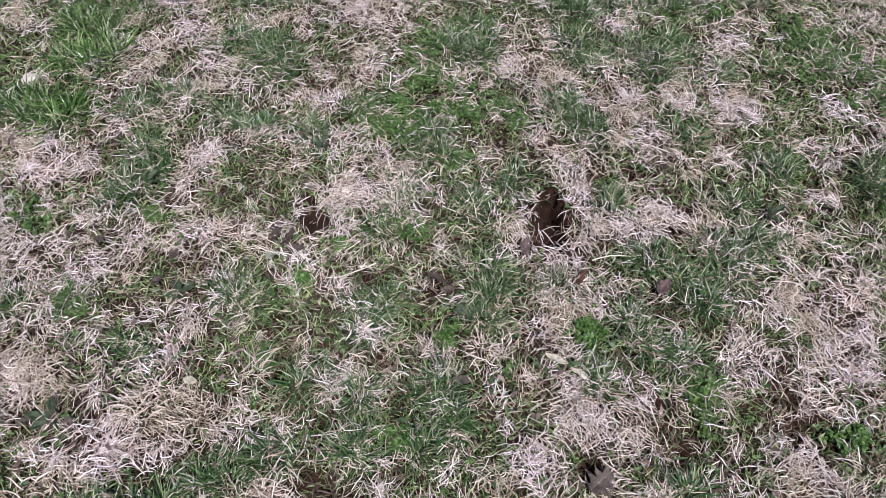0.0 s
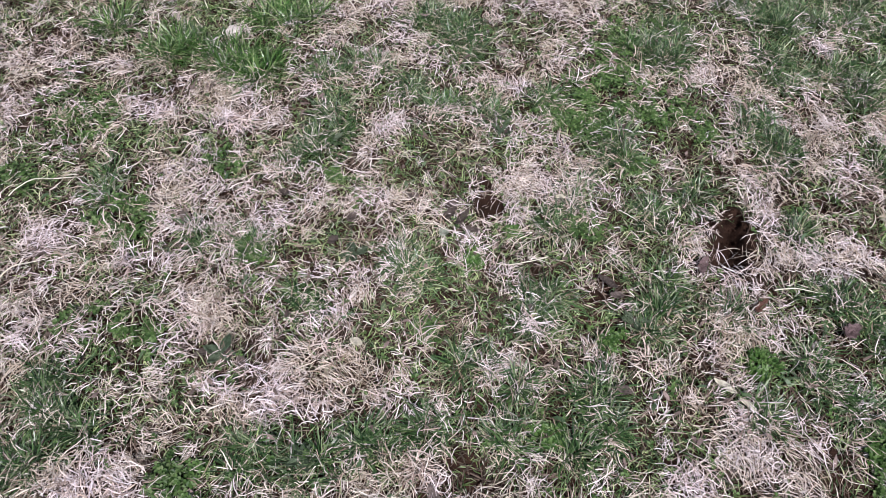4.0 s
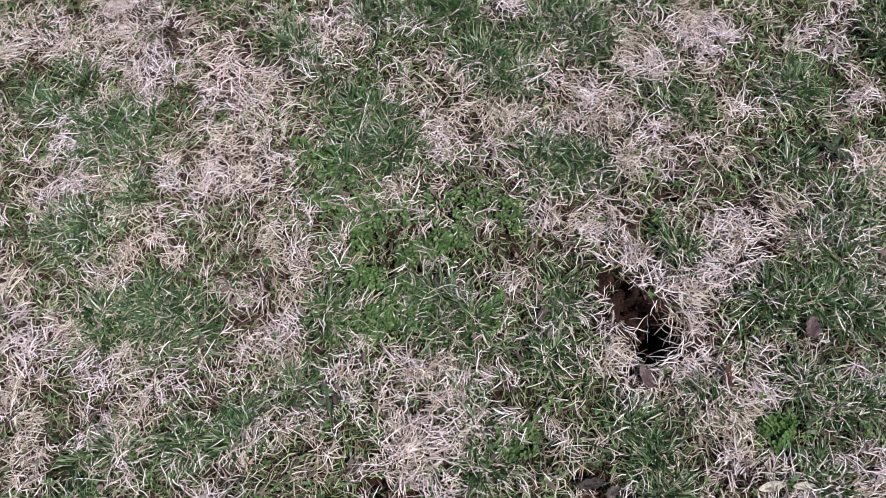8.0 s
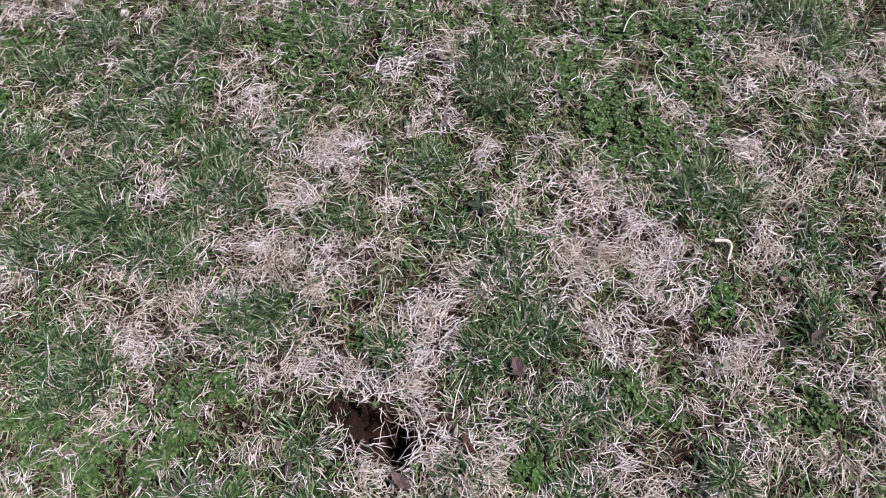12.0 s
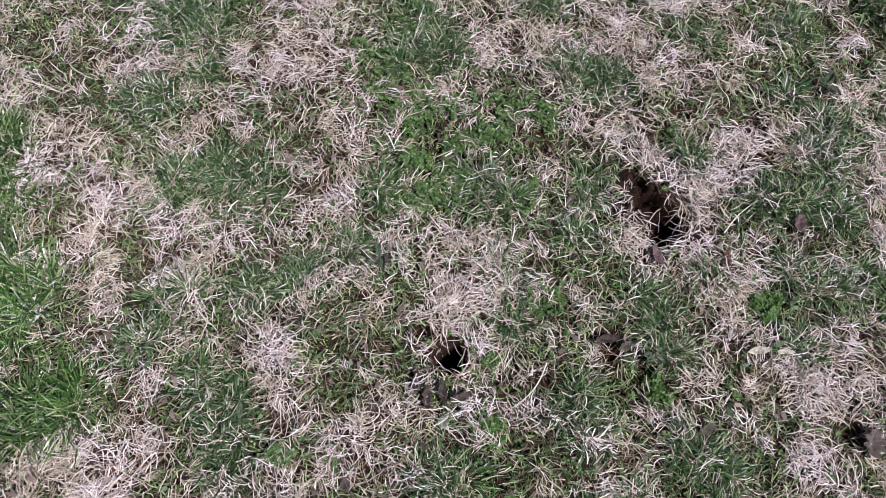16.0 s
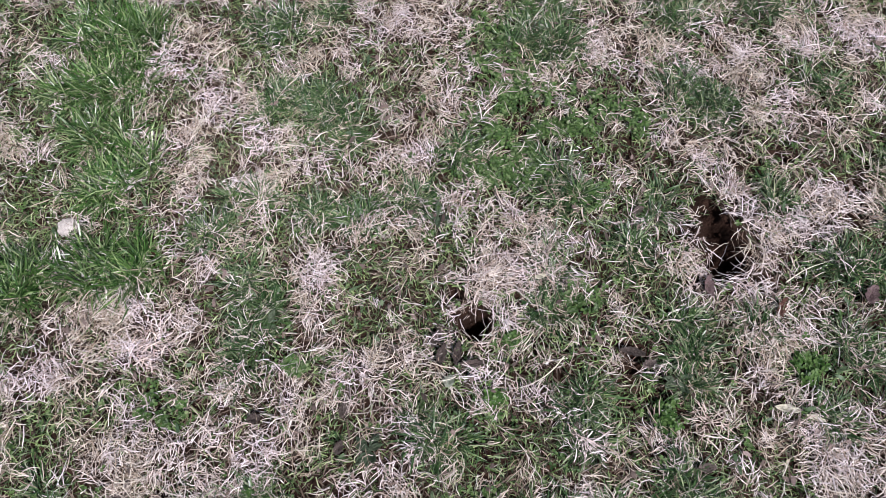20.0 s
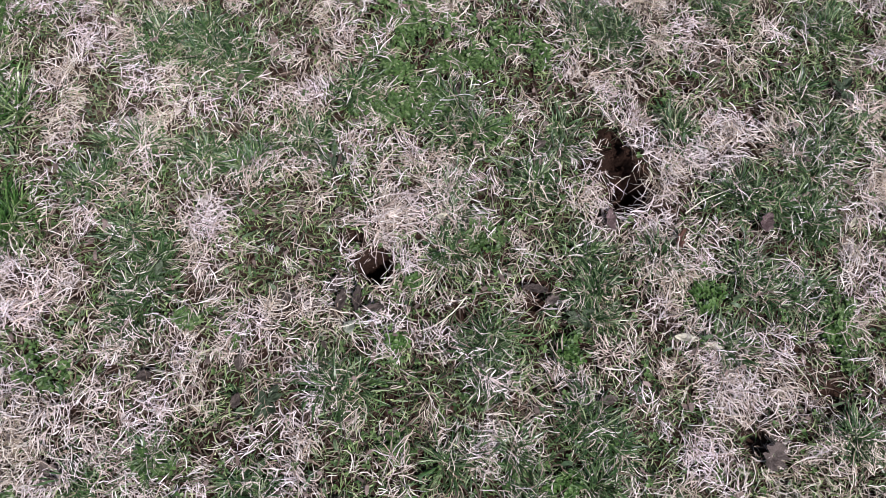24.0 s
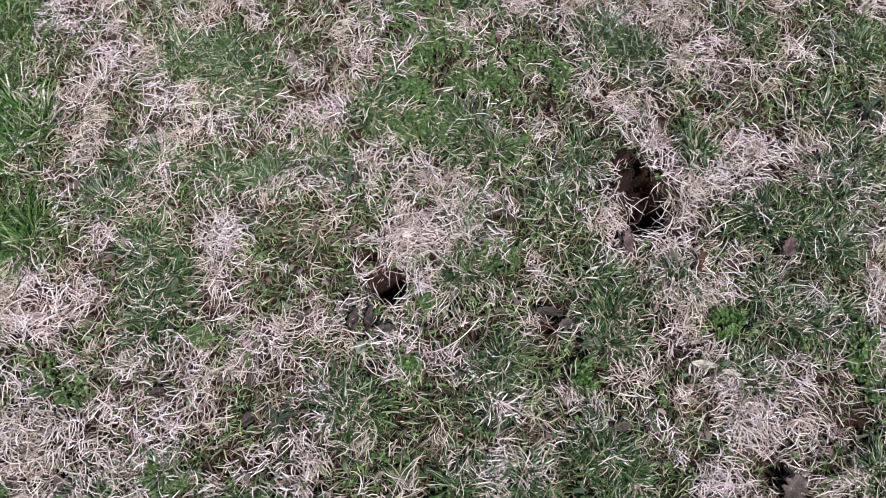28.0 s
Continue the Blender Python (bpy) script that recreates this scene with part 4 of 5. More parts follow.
SHAPES = [(random.uniform(0.034, 0.062), random.uniform(0.002, 0.0034), random.uniform(0.6, 1.4), random.uniform(0.5, 1.6), random.uniform(-0.6, 0.6)) for i in range(12)]
GREEN_BLADES = [blade_mesh(*s, GRASS) for s in SHAPES]
LUSH_BLADES = [blade_mesh(s[0] * 1.35, s[1] * 1.15, *s[2:], LUSH) for s in SHAPES]


def tuft(x, y, a, b, turn, kind):
    """A tuft: several fans of blades that spread out from their own middles, the longest blades each a part."""
    lushy = kind == "lush"
    a, b = (a * 0.85, b * 0.85) if lushy else (a, b)
    ob = thing("grass_tuft", x, y)
    area = math.pi * a * b
    n = int(min(900, max(120, area * (26000 if lushy else 36000))))
    fans = max(2, int(area / (0.0008 if lushy else 0.0013)))
    fx, fy, q = oval(fans, x, y, a * 0.85, b * 0.85, turn, 0.5)
    of = rng.integers(0, fans, n)
    out = rng.uniform(0, 2 * math.pi, n)
    far = np.abs(rng.normal(0, 0.017, n))
    px, py = fx[of] + far * np.cos(out), fy[of] + far * np.sin(out)
    out = out + rng.normal(0, 0.5, n)
    high = 1.4 if lushy else 1.0
    tagged(part("foliage", mesh_of("foliage", *ribbons(
        px, py, lie(px, py) + 0.002, out, ragged(n, 0.028, 0.062) * high, ragged(n, 0.0015, 0.0029) * (1.3 if lushy else 1), np.clip(1.45 - far * 22 + rng.normal(0, 0.2, n), 0.25, 1.5), rng.normal(0, 0.5, n), ragged(n, 0.3, 1.5), ragged(n, -0.6, 0.6), 3, 0.05), LUSH if lushy else GRASS), ob), kind="stuff")
    for i in range(60 if lushy else 24):
        j = random.randrange(fans)
        spin, off = random.uniform(0, 6.283), random.uniform(0.004, 0.024)
        bx, by = fx[j] + off * math.cos(spin), fy[j] + off * math.sin(spin)
        blade = new("blade", random.choice(LUSH_BLADES if lushy else GREEN_BLADES))
        blade.parent = ob
        blade.matrix_local = Matrix.Translation(Vector((bx, by, float(lie(bx, by)) + 0.003)) - ob.location) @ Matrix.Rotation(spin + random.gauss(0, 0.5), 4, "Z") @ Matrix.Scale(random.uniform(0.8, 1.15), 4)
    k = max(16, n // 5)
    px, py, q = oval(k, x, y, a, b, turn)
    tagged(part("dead_foliage", mesh_of("dead_foliage", *ribbons(
        px, py, lie(px, py) + ragged(k, 0.006, 0.022), ragged(k, 0, 6.28), ragged(k, 0.02, 0.045), ragged(k, 0.001, 0.0022), ragged(k, 0.1, 0.9), rng.normal(0, 0.9, k), ragged(k, 0.3, 1.3), ragged(k, -0.8, 0.8), 3, 0.2, 0.15), STRAW), ob, "bleached dead blades caught in the tuft"), kind="stuff")
    k = max(20, n // (10 if lushy else 4))
    px, py, q = oval(k, x, y, a * 1.1, b * 1.1, turn)
    tagged(part("pale_foliage", mesh_of("pale_foliage", *ribbons(
        px, py, lie(px, py) + 0.004, ragged(k, 0, 6.28), ragged(k, 0.02, 0.045), ragged(k, 0.0012, 0.0025), ragged(k, 0.3, 1.2), rng.normal(0, 0.8, k), ragged(k, 0.3, 1.4), ragged(k, -0.8, 0.8), 2, 0.1, 0.15), MOSSY), ob, "pale yellowing blades among the green"), kind="stuff")
    tagged(ob, "lush bright green tuft of long grass in the lawn" if lushy else "dark green tuft of fine grass among bleached straw", "grass tuft", group="grass tufts in the lawn")


def leaflets(x, y, z, heading, size, tilt):
    """Rounded three-part leaves: three petals a leaf, each a small six-sided blade."""
    k = len(x)
    head = (heading[:, None] + np.array([0, 2.09, 4.19])[None, :]).ravel()
    cx, cy, cz, r, lean = (np.repeat(v, 3) for v in (x, y, z, size, tilt))
    lean = lean + rng.normal(0, 0.2, 3 * k)
    along = np.array([0.0, 0.45, 0.9, 1.0, 0.9, 0.45])
    side = np.array([0.0, 0.42, 0.38, 0.0, -0.38, -0.42])
    flat = along[None, :] * r[:, None] * np.cos(lean)[:, None]
    across = side[None, :] * r[:, None]
    px = cx[:, None] + flat * np.cos(head)[:, None] - across * np.sin(head)[:, None]
    py = cy[:, None] + flat * np.sin(head)[:, None] + across * np.cos(head)[:, None]
    pz = cz[:, None] + along[None, :] * r[:, None] * np.sin(lean)[:, None] + np.abs(across) * 0.35
    verts = np.stack([px, py, pz], -1).reshape(-1, 3)
    one = np.array([0, 1, 2, 3, 0, 3, 4, 5])
    return verts, (one[None, :] + 6 * np.arange(3 * k)[:, None]).ravel(), np.full(6 * k, 4)


def clover_leaf(size, mat):
    one = np.ones(1)
    return mesh_of("leaf", *leaflets(0 * one, 0 * one, 0 * one, 0 * one, size * one, random.uniform(-0.1, 0.3) * one), mat)


OLIVE_LEAVES = [clover_leaf(0.006 + 0.0003 * i, CLOVER) for i in range(8)]
FRESH_LEAVES = [clover_leaf(0.006 + 0.0004 * i, BRIGHT) for i in range(8)]


def clover(x, y, a, b, turn, kind):
    """A ragged mat of small three-part leaves on thin stems, the topmost leaves each a part."""
    fresh = kind == "bright"
    a, b = (a * 0.8, b * 0.8) if fresh else (a * 1.1, b * 1.1)
    ob = thing("clover_patch", x, y)
    n = int(min(1500, max(60, math.pi * a * b * (15000 if fresh else 14000))))
    px, py, q = oval(n, x, y, a, b, turn, 0.6)
    thick = smooth_noise(px, py, 0.03, 51) + 0.4 * (smooth_noise(px, py, 0.012, 52) - 0.5) > (0.2 if fresh else 0.42)
    thick |= thick.sum() < 20
    px, py = px[thick], py[thick]
    n = len(px)
    base = lie(px, py)
    top = base + ragged(n, 0.008, 0.022)
    tagged(part("foliage", mesh_of("foliage", *leaflets(px, py, top, ragged(n, 0, 6.28), ragged(n, 0.0045, 0.0085), ragged(n, -0.35, 0.35)), BRIGHT if fresh else CLOVER), ob), kind="stuff")
    tagged(part("stalk_mat", mesh_of("stalk_mat", *ribbons(px, py, base, ragged(n, 0, 6.28), top - base, np.full(n, 0.001), np.full(n, 1.5), np.zeros(n), np.zeros(n), ragged(n, 0, 1), 2), MOSSY), ob), kind="stuff")
    for i in range(min(n, 36 if fresh else 22)):
        leaf = new("leaf", random.choice(FRESH_LEAVES if fresh else OLIVE_LEAVES))
        leaf.parent = ob
        spot = Vector((px[i] + random.uniform(-0.006, 0.006), py[i] + random.uniform(-0.006, 0.006), top[i] + 0.003))
        leaf.matrix_local = Matrix.Translation(spot - ob.location) @ Euler((random.gauss(0, 0.3), random.gauss(0, 0.3), random.uniform(0, 6.28))).to_matrix().to_4x4()
    tagged(ob, "fresh bright green clover clump in the lawn" if fresh else "low olive green clover patch growing among straw", "clover", group="clover in the lawn")


for kind, x, y, a, b, turn in patches:
    if kind in ("green", "lush"):
        tuft(x, y, a, b, turn, kind)
    elif kind in ("clover", "bright"):
        clover(x, y, a, b, turn, kind)


# ---- dead tussocks, each a thing of its own ----
TUSSOCKS = {"pale": (PALESTRAW, "pale lilac-grey tussock of bleached dead grass fallen over the lawn"),
            "cream": (STRAW, "cream straw tussock of dead grass combed over the lawn"),
            "pink": (PINKSTRAW, "pinkish tan tussock of dead grass fallen over the lawn")}
STALK_SHAPES = [(random.uniform(0.026, 0.044), random.uniform(0.0014, 0.0023), random.uniform(0.15, 0.6), random.uniform(0.3, 1.1), random.uniform(-1.1, 1.1)) for i in range(10)]
STALKS = {kind: [blade_mesh(*shape, TUSSOCKS[kind][0]) for shape in STALK_SHAPES] for kind in TUSSOCKS}


def straw_clump(x, y, r, kind):
    """A loose heap of dead blades, most fallen over to one side, the topmost stalks each a part."""
    mat, label = TUSSOCKS[kind]
    ob = thing("dead_grass_tussock", x, y)
    n = int(math.pi * r * r * 7000) + 24
    fans = max(2, int(r * r / 0.0009))
    fx, fy, q = oval(fans, x, y, r * 0.85, r * 0.7, random.uniform(0, 180), 0.5)
    fall = float(at(swirl, np.array(x), np.array(y))) + rng.normal(0, 0.7, fans)
    of = rng.integers(0, fans, n)
    out = np.where(rng.random(n) < 0.35, rng.uniform(0, 6.283, n), fall[of] + rng.normal(0, 0.7, n))
    far = rng.normal(0, 0.016, n)
    px, py = fx[of] + far - 0.012 * np.cos(out), fy[of] + rng.normal(0, 0.016, n) - 0.012 * np.sin(out)
    if kind == "pink":
        out = rng.uniform(0, 6.283, n)
        px, py = x + rng.normal(0, r * 0.25, n) + r * 0.25 * np.cos(out), y + rng.normal(0, r * 0.25, n) + r * 0.25 * np.sin(out)
    inside = clear(px, py, out, 0.036)
    px, py, out = px[inside], py[inside], out[inside]
    n = len(px)
    tagged(part("foliage", mesh_of("foliage", *ribbons(
        px, py, lie(px, py) + ragged(n, 0.008, 0.026), out, ragged(n, 0.012, 0.036), ragged(n, 0.0011, 0.0024), ragged(n, -0.1, 0.6), rng.normal(0, 1.1, n), ragged(n, 0.1, 1.1), ragged(n, -0.8, 0.8), 4, 0.15, 0.13), mat), ob), kind="stuff")
    for i in range(9):
        j = random.randrange(fans)
        spin = fall[j] + random.gauss(0, 0.9)
        bx, by = fx[j] + random.gauss(0, 0.008), fy[j] + random.gauss(0, 0.008)
        if float(at(field["bare"], np.array(bx + 0.02 * math.cos(spin)), np.array(by + 0.02 * math.sin(spin)))) > 0.3:
            continue
        stalk = new("stalk", random.choice(STALKS[kind]))
        stalk.parent = ob
        stalk.matrix_local = Matrix.Translation(Vector((bx, by, float(lie(bx, by)) + random.uniform(0.012, 0.026))) - ob.location) @ Matrix.Rotation(spin, 4, "Z") @ Matrix.Scale(random.uniform(0.8, 1.15), 4)
    tagged(ob, label, "dead grass", group="dead grass tussocks in the lawn")


straw_clump(0.091, 0.078, 0.075, "pale")
straw_clump(0.167, 0.065, 0.071, "pale")
straw_clump(0.204, 0.119, 0.073, "cream")
straw_clump(-0.086, 0.001, 0.042, "cream")
straw_clump(-0.430, -0.039, 0.058, "cream")
straw_clump(-0.419, -0.198, 0.051, "cream")
straw_clump(-0.475, -0.097, 0.038, "cream")
straw_clump(0.046, -0.172, 0.039, "cream")
straw_clump(-0.279, -0.373, 0.034, "pale")
straw_clump(0.167, -0.371, 0.075, "pale")
straw_clump(0.143, -0.311, 0.042, "cream")
straw_clump(-1.043, -0.389, 0.064, "pale")
straw_clump(-0.753, -0.039, 0.058, "pale")
straw_clump(-0.050, -0.305, 0.040, "pink")
straw_clump(-0.578, 0.762, 0.075, "pink")
straw_clump(-0.759, 1.081, 0.075, "pink")
straw_clump(-0.637, 0.554, 0.075, "cream")
straw_clump(-0.574, 0.286, 0.053, "cream")
straw_clump(0.554, 0.465, 0.055, "pale")
straw_clump(0.604, 0.078, 0.059, "pink")
straw_clump(-0.312, 0.390, 0.049, "cream")
straw_clump(-0.360, 0.750, 0.068, "cream")
straw_clump(0.255, 0.729, 0.064, "cream")
straw_clump(0.319, 0.389, 0.052, "cream")
straw_clump(0.295, 0.561, 0.049, "cream")
straw_clump(1.144, 0.036, 0.070, "cream")
straw_clump(1.026, 0.015, 0.033, "pale")
straw_clump(0.914, -0.084, 0.063, "cream")
straw_clump(0.563, 0.286, 0.036, "cream")
straw_clump(0.600, -0.077, 0.068, "pale")
straw_clump(0.471, 0.173, 0.056, "pink")
straw_clump(0.436, -0.139, 0.053, "pale")
straw_clump(0.058, 0.448, 0.045, "pale")
straw_clump(0.513, -0.301, 0.043, "pale")
straw_clump(0.775, -0.233, 0.036, "cream")
straw_clump(-0.376, -0.045, 0.066, "cream")
straw_clump(0.590, 0.591, 0.063, "pale")
straw_clump(-1.058, -0.224, 0.056, "pink")
straw_clump(-0.622, -0.754, 0.075, "cream")
straw_clump(-0.572, -0.480, 0.066, "cream")
straw_clump(-0.540, -0.587, 0.043, "pink")
straw_clump(-0.572, -0.735, 0.072, "cream")
straw_clump(-0.480, -0.640, 0.062, "cream")
straw_clump(-0.785, -0.654, 0.056, "pink")
straw_clump(-1.589, -0.319, 0.075, "cream")
straw_clump(-0.687, -0.995, 0.062, "pink")
straw_clump(-0.290, -0.685, 0.039, "pink")


# ---- loose things on the lawn ----
def leaf_mesh(name, long, wide, lobes, curl, mat, blunt=0.7):
    """A flat leaf with a wavy margin, a midrib fold and a curl, 0.6 mm thick."""
    bm = bmesh.new()
    rows = []
    for i in range(13):
        s = i / 12
        half = wide * 0.5 * (math.sin(math.pi * min(1, s * 0.94 + 0.04)) ** blunt) * (1 + lobes * math.sin(s * math.pi * 7))
        rows.append([bm.verts.new(((s - 0.5) * long, half * k, curl * long * ((s - 0.5) ** 2 * 1.6) + abs(k) * half * 0.45 + 0.0015 * math.sin(9 * s + 3 * k))) for k in (-1, -0.5, 0, 0.5, 1)])
    for p, q in zip(rows, rows[1:]):
        for j in range(4):
            bm.faces.new((p[j], q[j], q[j + 1], p[j + 1]))
    bmesh.ops.solidify(bm, geom=bm.faces[:], thickness=0.0006)
    me = bpy.data.meshes.new(name)
    bm.to_mesh(me)
    bm.free()
    me.materials.append(mat)
    return me


def dead_leaf(x, y, turn, long, wide, mat, label, lobes=0.22, curl=0.7, tip=8, up=0.021):
    ob = new("dead_leaf", leaf_mesh("dead_leaf", long * 0.75, wide * 0.75, lobes, curl, mat))
    ob.matrix_world = pose(x, y, float(lie(x, y)) + up, tip, -tip * 0.6, turn)
    return tagged(ob, label, "dead leaf", group="dead leaves on the lawn")


BROWN = "curled grey-brown dead leaf lying on the straw"
dead_leaf(0.087, -0.098, 75, 0.05, 0.02, RUSTLEAF, "rust red curled dead leaf lying on the grass", 0.25, 0.9, 12, 0.02)
dead_leaf(-0.178, -0.192, 172, 0.06, 0.022, DEADLEAF, "pale grey-brown dead leaf on a bare soil patch", 0.15, 0.3, 4, 0.03)
dead_leaf(-0.15, -0.212, 20, 0.035, 0.02, DEADLEAF, BROWN)
dead_leaf(0.213, -0.473, 60, 0.065, 0.05, DEADLEAF, "dark lobed dead leaf lying on the straw", 0.45, 0.5)
dead_leaf(-0.198, -0.704, 10, 0.07, 0.03, DEADLEAF, BROWN)
dead_leaf(-0.245, -0.715, 150, 0.05, 0.025, DEADLEAF, BROWN)
dead_leaf(0.41, -0.061, 60, 0.03, 0.012, STICK, "small pale yellow dead leaf among straw", 0.0, 0.4)
dead_leaf(-0.49, -0.215, 85, 0.06, 0.02, DEADLEAF, BROWN)
dead_leaf(-0.46, -0.232, 10, 0.06, 0.018, DEADLEAF, BROWN)
dead_leaf(-0.345, -0.062, 20, 0.03, 0.014, STICK, "small bleached chip of dead leaf on straw", 0.0, 0.3)
dead_leaf(0.087, -0.275, 175, 0.06, 0.02, STICK, "pale bleached dead leaf lying on straw", 0.05, 0.2)
dead_leaf(0.133, -0.288, 165, 0.045, 0.016, STICK, "pale bleached dead leaf lying on straw", 0.05, 0.2)
dead_leaf(-0.501, -0.266, 70, 0.03, 0.026, PALELEAF, "round pale grey-green leaf lying on the lawn", 0.0, 0.1, 3)
GREY = "flat grey-brown withered leaf lying on the straw"
for x, y, turn, long, wide in ((-0.53, -0.186, 71, 0.05, 0.022), (-0.518, -0.218, 76, 0.055, 0.024), (-0.61, -0.21, 26, 0.035, 0.02), (-0.685, -0.389, 76, 0.034, 0.022), (-0.062, -0.384, 6, 0.04, 0.022), (-0.684, -0.326, 86, 0.035, 0.022),
                               (-0.838, -0.35, 16, 0.034, 0.024), (0.67, -0.404, 176, 0.055, 0.026), (0.619, -0.366, 126, 0.035, 0.02), (0.184, 0.911, 45, 0.05, 0.028), (-0.278, -0.333, 77, 0.036, 0.02), (-0.158, 0.09, 36, 0.034, 0.018), (-0.309, 0.201, 56, 0.036, 0.02)):
    dead_leaf(x, y, turn, long, wide, DEADLEAF, GREY, 0.12, 0.4)
WITHERED = "withered grey-brown weed leaf, one of a spent rosette"
for x, y, turn in ((-1.035, -0.455, 146), (-1.04, -0.48, 96), (-1.057, -0.499, 166), (-1.046, -0.519, 66), (-0.979, -0.499, 116), (-0.968, -0.518, 6), (-0.944, -0.499, 16), (-0.737, -0.711, 47), (-0.693, -0.694, 117), (-0.664, -0.691, 133)):
    dead_leaf(x, y, turn, 0.040, 0.020, DEADLEAF, WITHERED, 0.08, 0.35, 10, 0.016)
dead_leaf(0.244, -0.068, 66, 0.05, 0.034, MAUVELEAF, "mauve-brown curled dead leaf beside a grass tuft", 0.2, 0.6)
dead_leaf(-0.036, -0.06, 96, 0.055, 0.026, MAUVELEAF, "mauve-brown dead leaf standing at the burrow rim", 0.15, 0.7, 14)
dead_leaf(-0.512, -0.552, 6, 0.035, 0.02, STICK, "small bleached chip of dead leaf on straw", 0.0, 0.3)


def weed(x, y, leaves, long, label):
    """A flat rosette of broad leaves, each leaf a part."""
    ob = thing("weed", x, y)
    spin = random.uniform(0, 360)
    for i in range(leaves):
        size = long * random.uniform(0.5, 0.85)
        leaf = new("leaf", leaf_mesh("leaf", size, size * random.uniform(0.36, 0.5), 0.04, 0.35, WEED, 1.0))
        leaf.parent = ob
        a = spin + 360 / leaves * i + random.uniform(-35, 35)
        leaf.matrix_local = pose(math.cos(radians(a)) * size * 0.5, math.sin(radians(a)) * size * 0.5, 0.017 + random.uniform(0, 0.008), random.uniform(-20, 20), -random.uniform(5, 30), a)
    return tagged(ob, label, "weed", group="broadleaf weeds in the lawn")


ROSETTE = "flat grey-green broadleaf weed rosette in the lawn"
for x, y, leaves, long in ((-0.635, -0.39, 11, 0.046), (-0.544, 0.058, 4, 0.042), (-0.706, -0.695, 8, 0.044), (0.44, 0.215, 5, 0.04), (-0.842, -0.179, 5, 0.04), (-0.464, -0.773, 7, 0.042), (-0.10, -0.24, 4, 0.04)):
    weed(x, y, leaves, long, ROSETTE)


def pebble(x, y, size, label):
    bm = bmesh.new()
    bmesh.ops.create_icosphere(bm, subdivisions=3, radius=size)
    for v in bm.verts:
        v.co *= 1 + 0.22 * noise.noise(v.co * 2.2 / size) + 0.07 * noise.noise(v.co * 6 / size)
        v.co.z *= 0.7
    me = bpy.data.meshes.new("stone")
    bm.to_mesh(me)
    bm.free()
    me.materials.append(STONE)
    ob = new("stone", me)
    ob.location = (x, y, float(lie(x, y)) + size * 0.45)
    return tagged(ob, label, "stone")


pebble(-1.283, 0.003, 0.02, "pale grey stone half sunk in the grass")
pebble(0.227, 1.228, 0.013, "small white pebble lying in the grass")


def stem(x0, y0, x1, y1, thick, sag, mat, name, label, category):
    """A thin round stem from point to point, bowed."""
    curve = bpy.data.curves.new(name, "CURVE")
    curve.dimensions, curve.bevel_depth, curve.bevel_resolution = "3D", thick, 2
    line = curve.splines.new("POLY")
    line.points.add(10)
    for i, p in enumerate(line.points):
        s = i / 10
        bow = math.sin(s * math.pi) * sag
        px, py = x0 + (x1 - x0) * s - (y1 - y0) * bow, y0 + (y1 - y0) * s + (x1 - x0) * bow
        p.co = (px, py, float(lie(px, py)) + 0.026 + 0.008 * math.sin(s * 5), 1)
        p.radius = 1 - 0.5 * s
    curve.materials.append(mat)
    return tagged(new(name, curve), label, category)


stem(0.70, -0.158, 0.69, -0.20, 0.004, 0.5, STICK, "twig", "short curved bleached white twig on the lawn", "twig")
STEM = "long bleached dry grass stem lying on the lawn"
for x0, y0, x1, y1, sag in ((-1.302, -0.657, -1.238, -0.533, 0.1), (-1.166, -0.806, -1.12, -0.72, 0.08), (0.9, 0.12, 1.02, 0.2, 0.2), (0.98, 0.3, 1.08, 0.26, 0.3), (-0.30, -0.21, -0.38, -0.27, 0.1), (0.10, -0.05, 0.19, 0.0, 0.05)):
    stem(x0, y0, x1, y1, 0.0013, sag, STICK, "dry_stem", STEM, "dry stem")

# small leaves and leaf scraps, too many to count
def scraps(n, weight, low, high, size, flat):
    x, y = strewn(n, weight)
    verts, loops, sizes = leaflets(x, y, lie(x, y) + ragged(n, low, high), ragged(n, 0, 6.28), ragged(n, *size), ragged(n, -flat, flat))
    return verts, loops, sizes


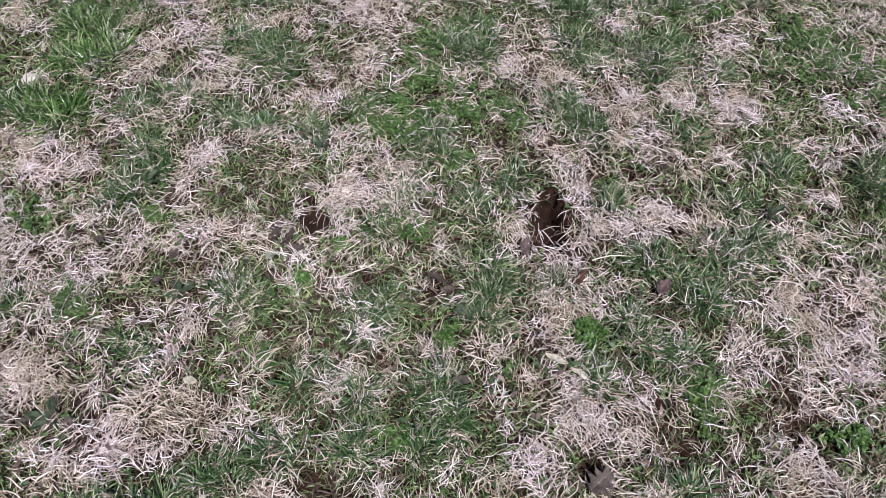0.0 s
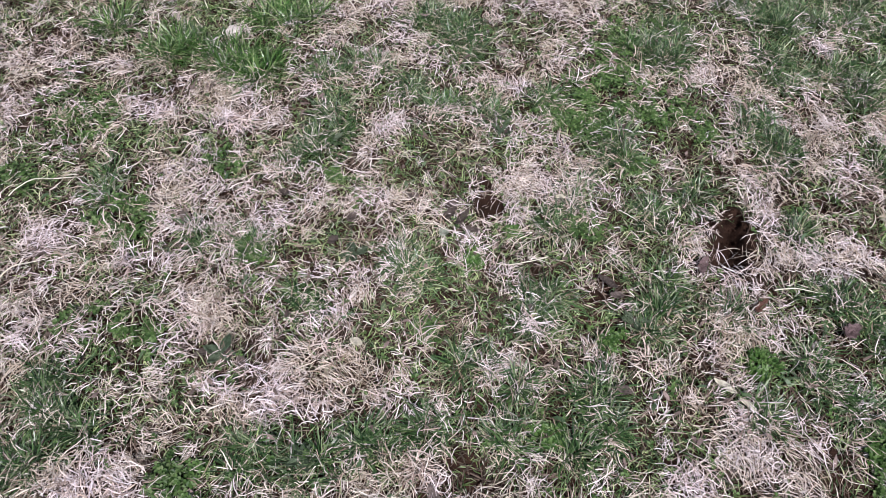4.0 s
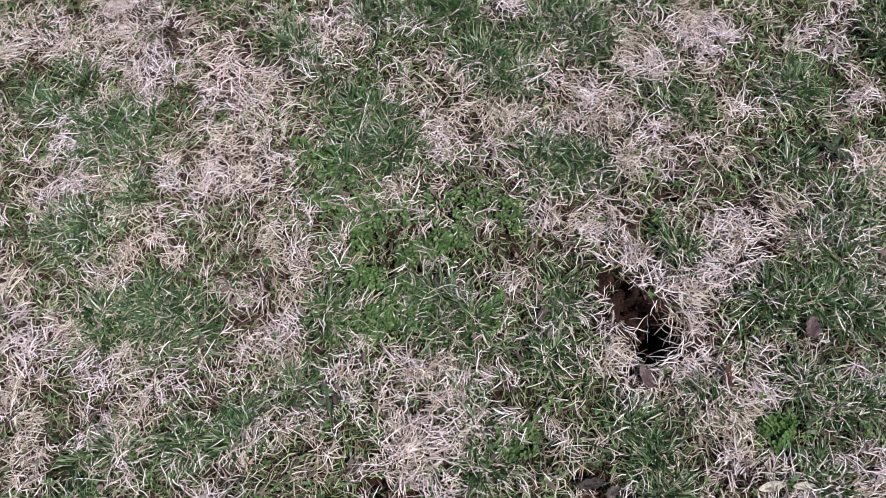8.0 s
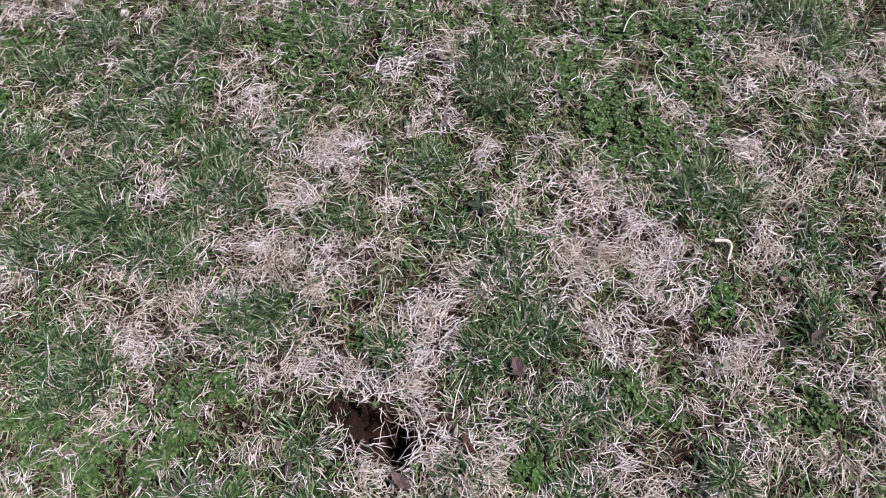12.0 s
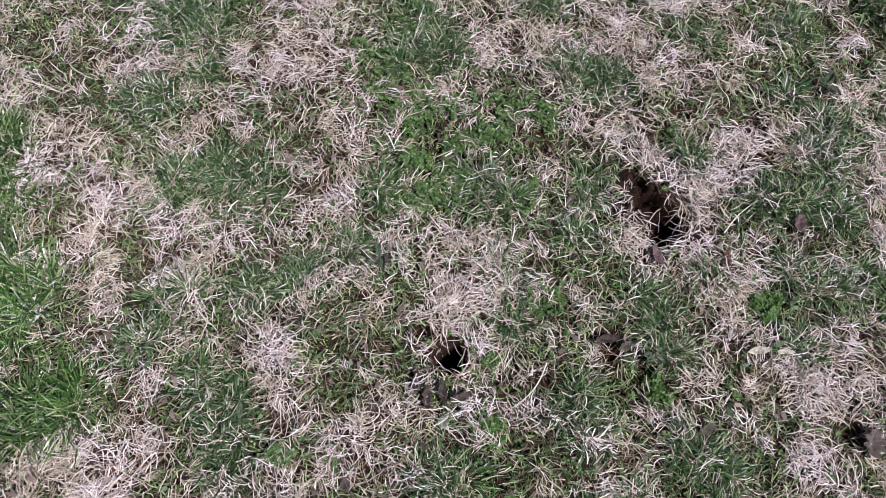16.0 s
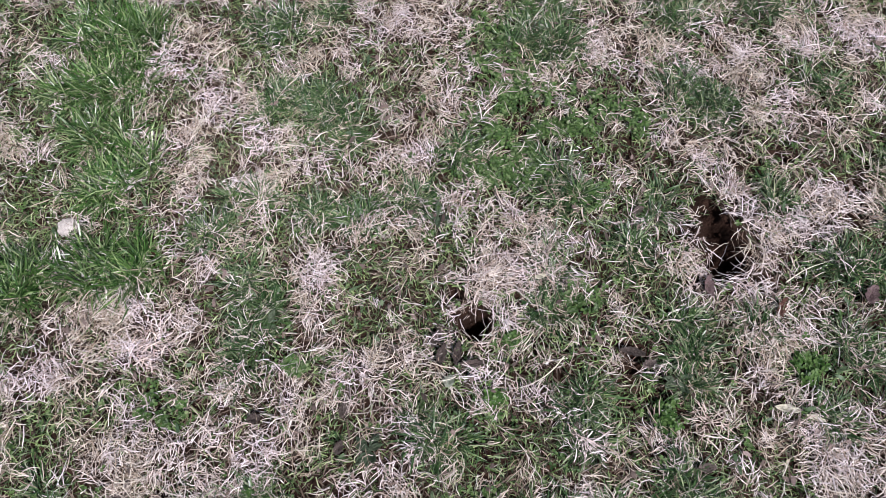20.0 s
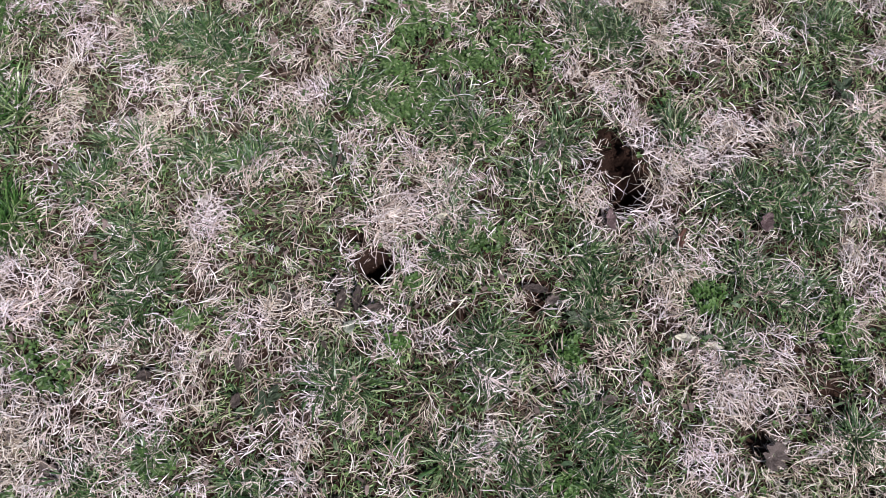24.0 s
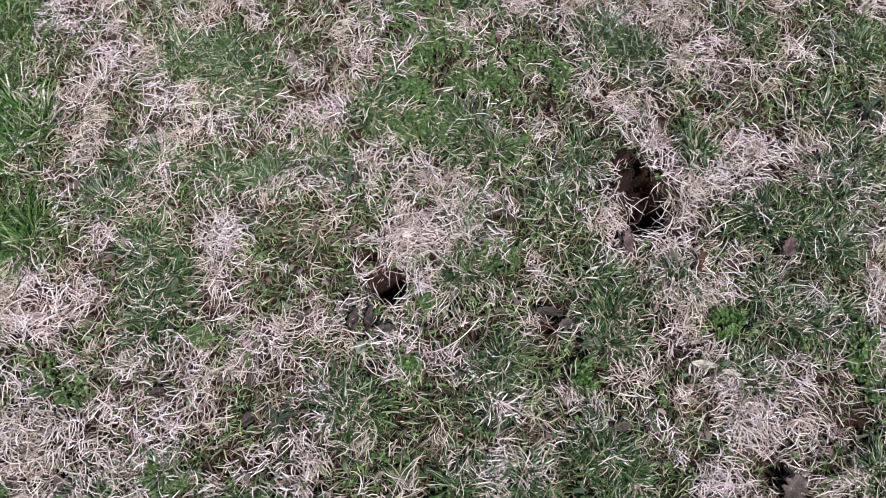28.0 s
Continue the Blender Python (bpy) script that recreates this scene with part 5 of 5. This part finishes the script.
stuff("seedling_leaves", "small olive clover leaves scattered through the lawn", "clover", mesh_of("seedling_leaves", *scraps(
    7000, (mixed * (0.3 + 0.7 * patchy) + leafy + 0.4 * mossy + 0.15 * green) * open_soil, 0.008, 0.026, (0.004, 0.008), 0.5), CLOVER))
n = 1500
x, y = strewn(n, (0.35 + mixed + 0.5 * green) * open_soil)
stuff("leaf_litter", "small grey-brown scraps of dead leaf on the lawn", "leaf litter", mesh_of("leaf_litter", *ribbons(
    x, y, lie(x, y) + ragged(n, 0.012, 0.028), ragged(n, 0, 6.28), ragged(n, 0.008, 0.022), ragged(n, 0.005, 0.010), ragged(n, -0.3, 0.6), rng.normal(0, 0.8, n), ragged(n, 0.0, 0.9), ragged(n, -0.6, 0.6), 3, 0.15), LITTER))
n = 900
x, y = strewn(n, (0.15 + mixed + green) * open_soil)
stuff("weed_seedlings", "small grey-green broad weed leaves among the grass", "weed", mesh_of("weed_seedlings", *ribbons(
    x, y, lie(x, y) + ragged(n, 0.010, 0.024), ragged(n, 0, 6.28), ragged(n, 0.010, 0.026), ragged(n, 0.005, 0.009), ragged(n, 0.0, 0.8), rng.normal(0, 0.6, n), ragged(n, 0.2, 1.0), ragged(n, -0.5, 0.5), 3, 0.15), BROADLEAF))

# crumbs of soil on the bare spots
n = 2600
x, y = strewn(n, field["bare"] + 0.002)
size = ragged(n, 0.0015, 0.005)
corner = np.array([[1, 0, 0], [0, 1, 0], [-1, 0, 0], [0, -1, 0], [0, 0, 0.8], [0, 0, -0.8]])
points = corner[None] * size[:, None, None] * rng.uniform(0.6, 1.2, (n, 6, 1)) + np.stack([x, y, lie(x, y) + size * 0.3], -1)[:, None]
faces = np.array([0, 1, 4, 1, 2, 4, 2, 3, 4, 3, 0, 4, 1, 0, 5, 2, 1, 5, 3, 2, 5, 0, 3, 5])
stuff("soil_crumbs", "loose dark brown soil crumbs round the burrow holes", "soil", mesh_of("soil_crumbs", points.reshape(-1, 3), (faces[None] + 6 * np.arange(n)[:, None]).ravel(), np.full(8 * n, 3), SOIL))
